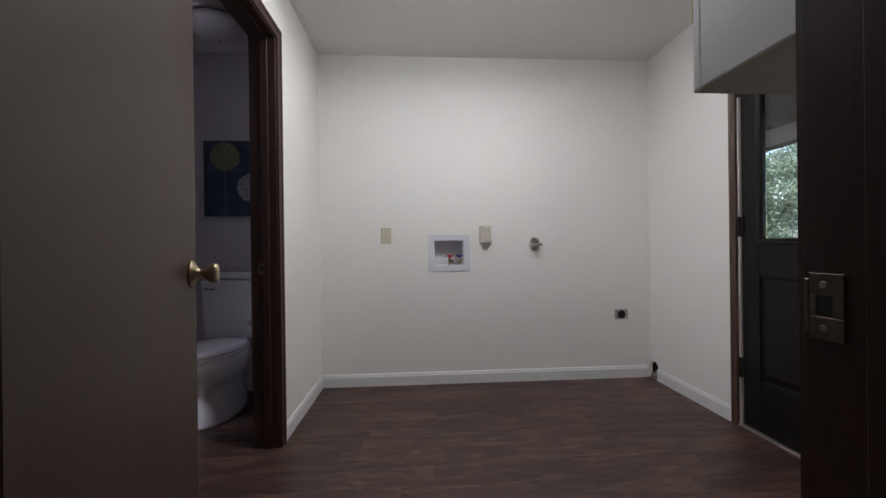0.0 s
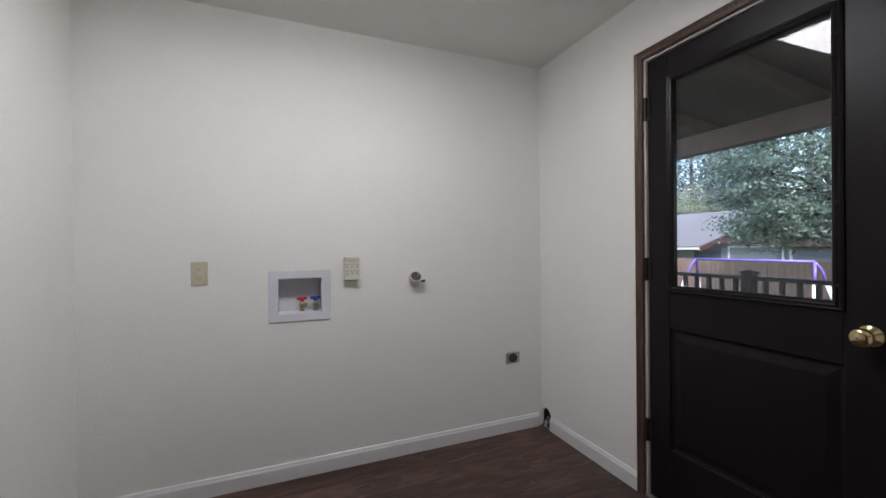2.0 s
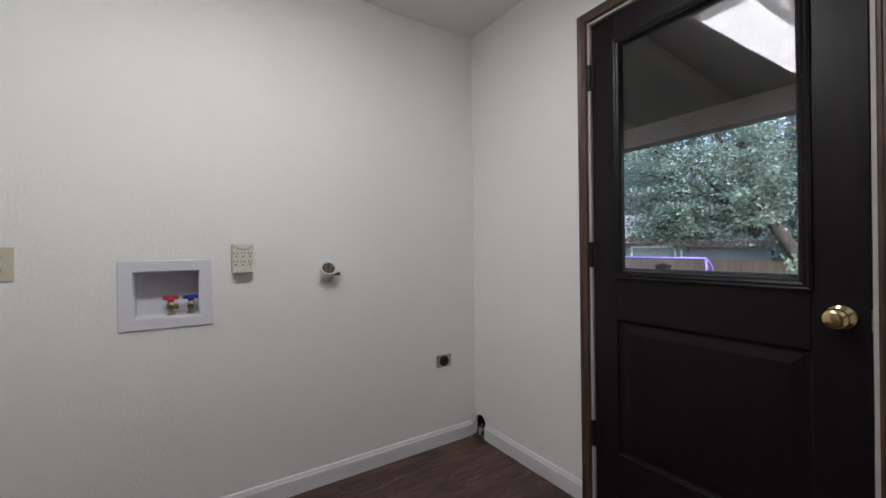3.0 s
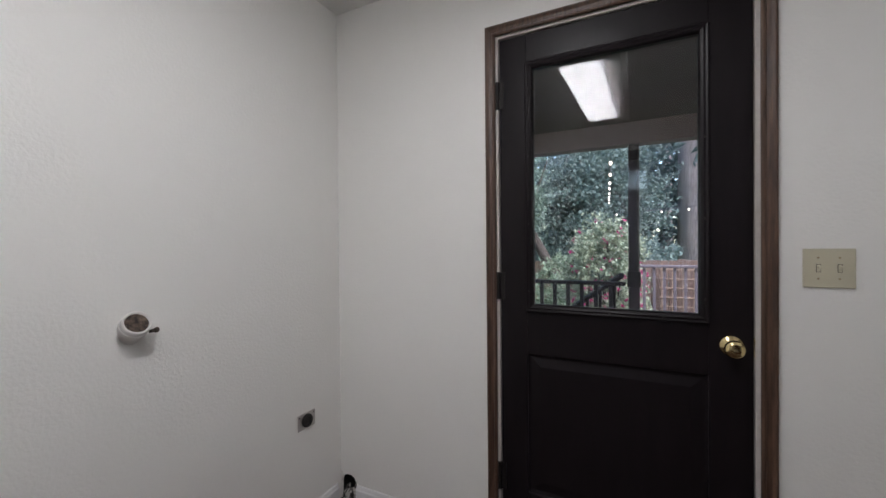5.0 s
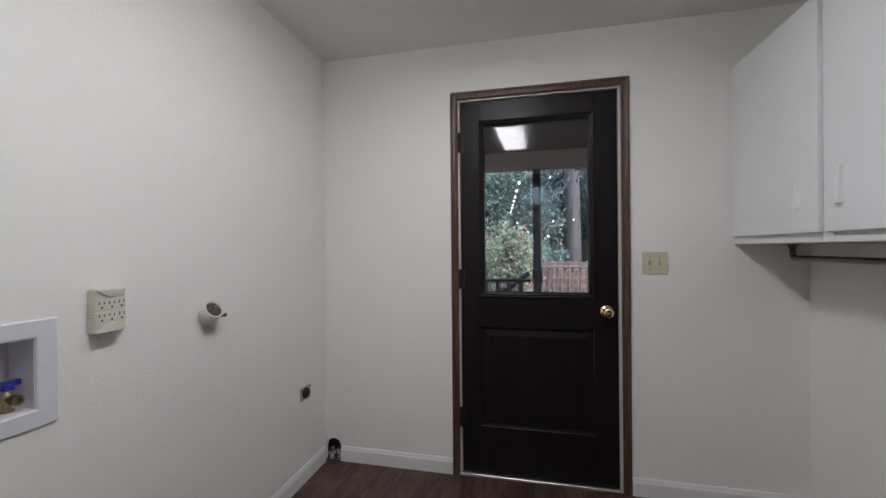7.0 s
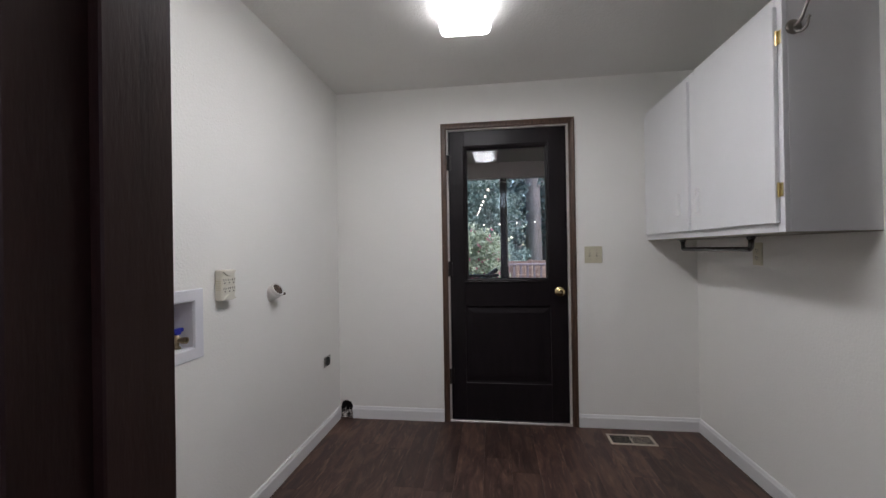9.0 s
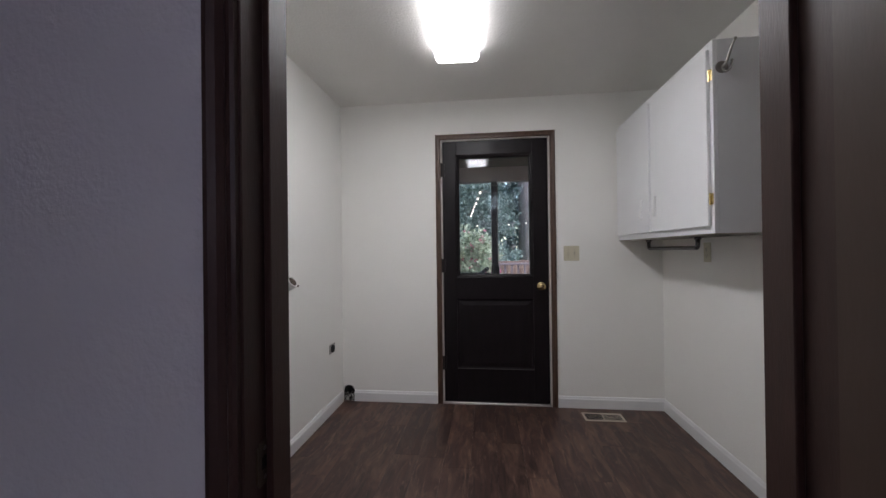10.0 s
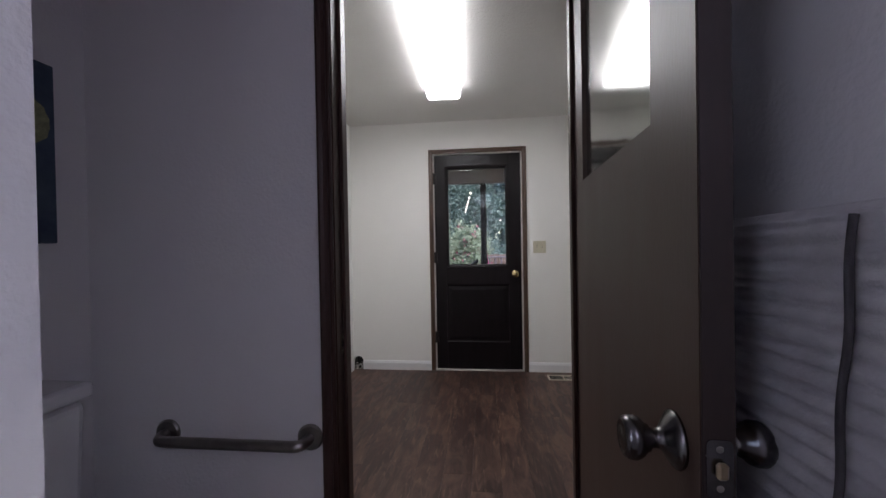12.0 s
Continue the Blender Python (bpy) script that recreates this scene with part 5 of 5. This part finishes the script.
def neighbour_house():
    h = thing("neighbour_house", 18.0, 12.9, -1.0, "low grey house with a pale shingle roof", "house")
    bm = bmesh.new()
    gable = [(0.6, 0.0), (14.0, 0.0), (14.0, 2.10), (7.3, 4.0), (0.6, 2.10)]
    a = [bm.verts.new((x, 0.7, z)) for x, z in gable]
    b = [bm.verts.new((x, 20.0, z)) for x, z in gable]
    for i in range(5):
        j = (i + 1) % 5
        bm.faces.new((a[i], a[j], b[j], b[i]))
    bm.faces.new(a)
    bm.faces.new(b)
    bmesh.ops.recalc_face_normals(bm, faces=bm.faces)
    part("wall", bm, M_SIDING, h)
    bm = bmesh.new()
    pts = [(0.0, 2.11), (7.3, 4.20), (14.6, 2.11), (14.6, 1.95), (7.3, 4.04), (0.0, 1.95)]
    a = [bm.verts.new((x, 0.0, z)) for x, z in pts]
    b = [bm.verts.new((x, 21.0, z)) for x, z in pts]
    for i in range(6):
        j = (i + 1) % 6
        bm.faces.new((a[i], a[j], b[j], b[i]))
    bm.faces.new(a)
    bm.faces.new(b)
    bmesh.ops.recalc_face_normals(bm, faces=bm.faces)
    roof = part("roof", bm, M_SHINGLE, h, "pale grey shingle roof")
    sl = (4.20 - 2.11) / 7.3
    for k in range(16):
        x0 = 7.3 * k / 16
        bm = box_bm((x0, x0 + 7.3 / 16 + 0.02, 0.02, 20.98, 0.006, 0.022))
        for v in bm.verts:
            v.co.z += 2.11 + v.co.x * sl
        part("shingle_course", bm, M_SHINGLE, roof)
    for sy in (-0.03,):
        bm = bmesh.new()
        q = [(-0.05, 2.10), (7.3, 4.21), (14.65, 2.10), (14.65, 1.86), (7.3, 3.95), (-0.05, 1.86)]
        a = [bm.verts.new((x, sy - 0.02, z)) for x, z in q]
        b = [bm.verts.new((x, sy + 0.02, z)) for x, z in q]
        for i in range(6):
            j = (i + 1) % 6
            bm.faces.new((a[i], a[j], b[j], b[i]))
        bm.faces.new(a)
        bm.faces.new(b)
        bmesh.ops.recalc_face_normals(bm, faces=bm.faces)
        part("bargeboard", bm, M_FASCIA, h, "red-brown bargeboard")
    boxes("gutter", M_TUBEW, h, (-0.08, 0.0, 0.0, 21.0, 1.94, 2.04), bevel=0.01)
    for x, y in ((2.4, 3.4), (1.7, 5.6), (2.6, 9.0)):
        boxes("roof_vent", M_SLOT, roof, (x - 0.15, x + 0.15, y - 0.18, y + 0.18, 2.11 + x * sl, 2.26 + x * sl), bevel=0.02)
    for y in (3.0, 7.0, 11.0):
        w = boxes("window", M_TUBEW, h, (0.55, 0.6, y, y + 1.5, 1.0, 2.0), bevel=0.01)
        boxes("pane", M_SLOT, w, (0.54, 0.55, y + 0.06, y + 1.44, 1.06, 1.94), bevel=0)


neighbour_house()


def garden_shed():
    h = thing("outbuilding", 17.0, 6.0, -1.0, "low grey outbuilding with a red-brown roof edge", "outbuilding")
    boxes("wall", M_SIDING, h, (0.0, 4.0, 0.0, 5.3, 0.0, 2.05), bevel=0.01)
    boxes("roof_edge", M_FASCIA, h, (-0.3, 4.3, -0.3, 3.1, 2.05, 2.28), bevel=0.02)
    boxes("roof_edge", M_FASCIA, h, (-0.3, 4.3, 3.1, 5.5, 2.20, 2.32), bevel=0.02)
    boxes("corner_board", M_TUBEW, h, (-0.02, 0.0, 2.86, 2.95, 0, 2.05), bevel=0.003)
    window = boxes("window", M_TUBEW, h, (-0.05, 0.0, 3.1, 3.17, 1.2, 2.12), (-0.05, 0.0, 4.97, 5.04, 1.2, 2.12), (-0.05, 0.0, 3.17, 4.97, 1.2, 1.27), (-0.05, 0.0, 3.17, 4.97, 2.05, 2.12), bevel=0.004)
    boxes("pane", M_PANE, window, (-0.02, -0.004, 3.17, 4.97, 1.27, 2.05), bevel=0)
    # gable above the low roof, with its sloping board
    bm = bmesh.new()
    tri = [(0.2, 2.29), (3.4, 2.29), (3.4, 2.95), (0.2, 4.2)]
    ends = [[bm.verts.new((x, y, z)) for y, z in tri] for x in (0.6, 3.8)]
    for i in range(4):
        j = (i + 1) % 4
        bm.faces.new((ends[0][i], ends[0][j], ends[1][j], ends[1][i]))
    bm.faces.new(ends[0])
    bm.faces.new(ends[1])
    bmesh.ops.recalc_face_normals(bm, faces=bm.faces)
    part("gable", bm, M_SIDING, h)
    bm = box_bm((0.45, 0.6, 0.0, 3.7, -0.1, 0.12), bevel=0.006)
    for v in bm.verts:
        v.co.z += 2.95 + (3.4 - v.co.y) * 0.39
    part("bargeboard", bm, M_FASCIA, h, "red-brown sloping board")


garden_shed()


# ---- plants ----
def foliage(name, centres, size, mat, parent, seed, droop=0.0, label="", aspect=0.55, flat=0.0):
    """Many single folded leaves at the centres given, each turned at random."""
    rng = np.random.default_rng(seed)
    n = len(centres)
    u = rng.normal(size=(n, 3))
    u[:, 2] = u[:, 2] * (1 - 0.6 * flat) - droop
    u /= np.linalg.norm(u, axis=1)[:, None]
    w = np.cross(u, rng.normal(size=(n, 3)) * (1 - 0.5 * flat) + np.array((0, 0, 2.2 * flat)))
    w /= np.linalg.norm(w, axis=1)[:, None]
    nrm = np.cross(u, w)
    s = size * rng.uniform(0.6, 1.3, size=(n, 1))
    tip, tail = centres + u * s * 0.5, centres - u * s * 0.5
    left = centres + w * s * aspect * 0.5 + nrm * s * 0.08
    right = centres - w * s * aspect * 0.5 + nrm * s * 0.08
    verts = np.stack([tail, left, tip, right], axis=1).reshape(-1, 3)
    idx = np.arange(n)[:, None] * 4
    faces = np.concatenate([idx + np.array([[0, 2, 1]]), idx + np.array([[0, 3, 2]])], axis=0)
    me = bpy.data.meshes.new(name)
    me.from_pydata(verts.tolist(), [], faces.tolist())
    me.materials.append(mat)
    ob = new(name, me)
    if parent is not None:
        ob.parent = parent
    if label:
        ob["label"] = label
    ob["kind"] = "stuff"
    return ob


def clumps(rng, centre, radii, n_clumps, per, spread, shell=0.55):
    """Leaf places gathered in clumps towards the outside of a crown."""
    d = rng.normal(size=(n_clumps, 3))
    d /= np.linalg.norm(d, axis=1)[:, None]
    r = rng.uniform(shell, 1.05, size=(n_clumps, 1))
    c = np.array(centre) + d * r * np.array(radii)
    p = np.repeat(c, per, axis=0)
    return p + rng.normal(size=p.shape) * np.array(spread)


def limb_set(t, base, tips, r0, mat):
    for tip in tips:
        b, e = Vector(base), Vector(tip)
        mid = (b + e) / 2 + Vector((0.1, -0.08, 0.35))
        part("limb", tube([b, b.lerp(mid, 0.5), mid, mid.lerp(e, 0.6), e], r0, 7, r0 * 0.25), mat, t, smooth=True)


def maple():
    t = thing("maple_tree", 10.6, 4.1, -1.0, "broad leafy maple tree in the back yard", "tree")
    rng = np.random.default_rng(3)
    part("trunk", tube([(0.1, -0.95, 0), (0.1, -0.85, 0.8), (0.05, -0.6, 1.6), (0.0, -0.12, 2.5), (0.0, 0.25, 3.2), (0.05, 0.5, 4.4)], 0.17, 12, 0.08), M_BARK, t, smooth=True)
    limb_set(t, (0, 0.2, 2.3), [(-0.6, 1.6, 3.4), (0.3, 2.4, 3.0), (-0.4, 0.9, 4.8), (0.6, -0.4, 4.6), (-0.8, 2.2, 4.6), (0.2, 3.0, 4.2)], 0.06, M_BARK)
    pts = np.concatenate([
        clumps(rng, (-0.1, 1.25, 4.0), (1.3, 1.7, 2.0), 290, 84, (0.17, 0.21, 0.06)),
        clumps(rng, (-0.2, 1.8, 2.75), (0.9, 1.15, 0.75), 80, 60, (0.16, 0.20, 0.10)),
        clumps(rng, (0.2, 0.6, 3.4), (1.0, 0.9, 1.2), 110, 56, (0.16, 0.18, 0.08)),
        clumps(rng, (0.1, 0.9, 6.3), (1.6, 2.4, 1.2), 80, 40, (0.2, 0.2, 0.12))])
    foliage("crown", pts, 0.068, M_MAPLE, t, 4, 0.5, aspect=0.9, flat=0.75)


maple()


def shrub(name, x, y, radii, top, n, size, mat, label, flowers=0, seed=1, lobes=0):
    t = thing(name, x, y, -1.0, label, "shrub")
    rng = np.random.default_rng(seed)
    cz = top + 1.0 - radii[2]
    for k in range(6):
        a = k * 1.05
        part("stem", tube([(0, 0, 0), (0.15 * math.cos(a), 0.15 * math.sin(a), cz * 0.6), (radii[0] * 0.6 * math.cos(a), radii[1] * 0.6 * math.sin(a), cz + 0.3)], 0.025, 6, 0.008), M_BARK, t)
    pts = np.concatenate([clumps(rng, (0, 0, cz), radii, n, 34, (0.08, 0.08, 0.05), 0.72), clumps(rng, (0, 0, cz * 0.5), (radii[0] * 0.95, radii[1] * 0.95, cz * 0.5), n // 2, 22, (0.08, 0.08, 0.06), 0.6)])
    for k in range(lobes):
        a = 2.4 * k + rng.uniform(-0.5, 0.5)
        h = cz + radii[2] * rng.uniform(-0.5, 0.72)
        w = math.sqrt(max(0.15, 1 - ((h - cz) / radii[2]) ** 2))
        at = (radii[0] * w * math.cos(a), radii[1] * w * math.sin(a), h)
        part("stem", tube([(0, 0, cz * 0.6), (at[0] * 0.6, at[1] * 0.6, h - 0.15), at], 0.012, 5, 0.004), M_BARK, t)
        pts = np.concatenate([pts, clumps(rng, at, (0.24, 0.26, 0.2), 16, 26, (0.06, 0.06, 0.04), 0.3)])
    foliage("leaves", pts, size, mat, t, seed + 1, 0.1, aspect=0.5)
    if flowers:
        d = rng.normal(size=(flowers, 3))
        d[:, 0] = -abs(d[:, 0])
        d /= np.linalg.norm(d, axis=1)[:, None]
        c = np.array((0, 0, cz)) + d * np.array(radii) * 1.10
        c[:, 2] -= rng.uniform(0, 1.0, size=flowers)
        p = np.repeat(c, 8, axis=0)
        p = p + rng.normal(size=p.shape) * 0.015
        foliage("flowers", p, 0.04, M_FLOWER, t, seed + 2, 0.0, "pink rhododendron flowers", 0.8)


shrub("rhododendron", 7.6, 2.0, (0.62, 0.60, 1.15), 1.72, 250, 0.068, M_RHODO, "large rhododendron with pale green leaves and pink flowers", 280, 21, 18)
shrub("garden_shrub", 9.6, 1.30, (0.7, 0.75, 0.9), 1.35, 150, 0.085, M_DARKLEAF, "dark green garden shrub beyond the fence", 0, 31)
shrub("garden_shrub", 12.0, 11.6, (0.7, 0.8, 0.9), 0.95, 90, 0.10, M_LIME, "light green shrub against the fence", 0, 41)
shrub("garden_shrub", 9.6, 3.1, (0.6, 0.65, 0.9), 0.95, 120, 0.085, M_LIME, "light green low shrub in the yard", 0, 51)


def garden_arch():
    g = thing("garden_arch", 8.3, 2.02, -1.0, "thin dark metal hoops of a garden arch behind the rhododendron", "garden arch")
    for off, half, peak in ((0.0, 0.27, 3.26), (-0.10, 0.23, 3.10), (-0.19, 0.19, 2.96)):
        pts = [(0.02, off + half, 0.0)] + [(0.0, off + half * math.cos(math.pi * k / 12), peak - half * 0.9 + half * 0.9 * math.sin(math.pi * k / 12)) for k in range(13)] + [(0.02, off - half, 0.0)]
        part("hoop", tube(pts, 0.006, 6), M_DARKMETAL, g, smooth=True)


garden_arch()


def fir_mesh(seed, height, spread, n_branch, start):
    """Leaf places of a fir: drooping whorls that shorten towards the top."""
    rng = np.random.default_rng(seed)
    out = []
    for k in range(n_branch):
        h = start + (height - start) * (k / n_branch) ** 0.9
        reach = spread * (1 - 0.85 * (h - start) / (height - start)) * rng.uniform(0.6, 1.1)
        a = k * 2.4 + rng.uniform(-0.4, 0.4)
        m = int(46 * max(0.4, reach / spread))
        s = rng.uniform(0.15, 1.0, size=m)
        p = np.stack([reach * s * math.cos(a), reach * s * math.sin(a), h - 0.35 * reach * s ** 1.4], axis=1)
        out.append(p + rng.normal(size=p.shape) * np.array((0.22, 0.22, 0.14)))
    return np.concatenate(out)


FIRS = []
for k, (hh, sp, nb, st) in enumerate(((20, 3.2, 230, 1.2), (17, 2.7, 200, 0.5), (23, 3.6, 250, 4.0))):
    f = thing("fir_tree", 0, 0, -1.0, "tall dark green fir tree behind the yards", "tree", group="firs behind the yards")
    part("trunk", tube([(0, 0, -0.1), (0.05, 0.02, hh * 0.3), (0.0, 0.06, hh * 0.7), (0, 0, hh)], 0.34, 10, 0.04), M_BARKG, f, smooth=True)
    foliage("crown", fir_mesh(60 + k, hh, sp, nb, st), 0.30, M_FIR, f, 70 + k, 0.4, aspect=0.45)
    FIRS.append(f)
FIR_PLACES = ((1, 15.5, 3.4), (2, 14.6, 0.05), (0, 17.5, -1.6), (1, 19.0, 1.8), (2, 14.8, -3.4), (0, 21.0, 4.6), (1, 23.0, 0.2), (0, 24, -4),
              (2, 25, 7.5), (1, 29, 10.5), (0, 36.0, 15), (1, 36, 20), (2, 37.5, 23.0), (0, 36, 29.0), (1, 36.5, 33), (0, 37, 17.5), (2, 39, 25.0), (1, 41, 36), (0, 22, -8), (1, 27, 3.2), (2, 30, -2), (0, 34, 6),
              (2, 17.2, -0.85), (1, 40, 27), (0, 43, 31), (1, 39.5, 30.5), (0, 42, 35), (1, 40, 37), (0, 46, 29.5), (1, 45, 38), (0, 41, 23.5))
for k, (which, x, y) in enumerate(FIR_PLACES):
    m = pose(x, y, -1.0, 0, 0, 47 * k)
    if k < 3:
        FIRS[(1, 2, 0)[k]].matrix_world = m
    else:
        copy_thing(FIRS[which], m)


def big_leafy_tree(x, y, top, r, seed, mat, label):
    t = thing("leafy_tree", x, y, -1.0, label, "tree")
    rng = np.random.default_rng(seed)
    part("trunk", tube([(0, 0, 0), (0.05, 0.1, top * 0.4), (0, 0, top * 0.8)], 0.22, 9, 0.08), M_BARK, t, smooth=True)
    limb_set(t, (0, 0, top * 0.4), [(r * 0.6, 0.2, top * 0.7), (-r * 0.5, r * 0.5, top * 0.75), (0.1, -r * 0.6, top * 0.7)], 0.08, M_BARK)
    pts = clumps(rng, (0, 0, top - r * 0.9), (r, r, r * 1.05), 300, 90, (0.30, 0.30, 0.14), 0.35)
    foliage("crown", pts, 0.10, mat, t, seed + 1, 0.3, aspect=0.8)


big_leafy_tree(14.0, 14.6, 6.2, 2.4, 81, M_LIME, "light green leafy tree near the neighbouring house")
big_leafy_tree(36.5, 26.0, 7.5, 3.2, 84, M_RHODO, "pale green leafy tree behind the neighbouring roof")
big_leafy_tree(15.6, -3.0, 5.6, 2.2, 87, M_DARKLEAF, "dark green leafy tree behind the trellis")
big_leafy_tree(13.0, 2.9, 5.2, 1.9, 90, M_DARKLEAF, "dark green leafy tree behind the rhododendron")


STRING_A = [(4.55 + 0.85 * k, 1.72 + 0.055 * k, 2.10 + 0.026 * k - 0.004 * (k % 3)) for k in range(9)]
STRING_B = [(9.7 - 0.32 * k, 1.90 - 0.42 * k, 1.93 - 0.05 * math.sin(0.55 * k) + 0.012 * k) for k in range(9)]


def string_lights():
    s = thing("string_lights", 4.55, 1.63, 2.12, "string of small glowing bulbs over the yard", "string lights")
    o = Vector((4.55, 1.63, 2.12))
    runs = (STRING_A, STRING_B)
    for run in runs:
        pts = [Vector(p) - o for p in run]
        part("cable", tube(pts, 0.006, 6), M_RAIL, s)
        for p in pts[:-1]:
            b = part("bulb", lathe([(0.0, -0.068), (0.010, -0.061), (0.0145, -0.050), (0.013, -0.037), (0.008, -0.026), (0.0, -0.026)], 10, "z", p), M_BULB, s, "small glowing bulb", True)
            part("socket", lathe([(0.0, 0.0), (0.008, 0.0), (0.009, -0.028), (0.0, -0.028)], 10, "z", p), M_SLOT, b)


string_lights()


# ---- floor planks ----
def planks():
    L, Wd = 1.22, 0.152
    me = mesh_of("plank", box_bm((0, L - 0.0004, 0, Wd - 0.0004, -0.008, 0.0), bevel=0.0003), M_PLANK)
    random.seed(11)
    y = -0.55
    while y < YN:
        x = -2.75 - random.uniform(0, 1.2)
        while x < XE + 0.02:
            if x + L > -2.7:
                x0, x1 = max(x, -2.75), min(x + L, XE + 0.02)
                if x1 - x0 > 0.05:
                    y1 = min(y + Wd, YN + 0.02)
                    data = me if abs(x1 - x0 - L) < 1e-6 and abs(y1 - y - Wd) < 1e-6 else mesh_of("plank", box_bm((0, x1 - x0 - 0.0004, 0, y1 - y - 0.0004, -0.008, 0.0), bevel=0.0003), M_PLANK)
                    ob = new("plank", data)
                    ob.location = (x0, y, 0)
                    ob.parent = floor
            x += L
        y += Wd


planks()
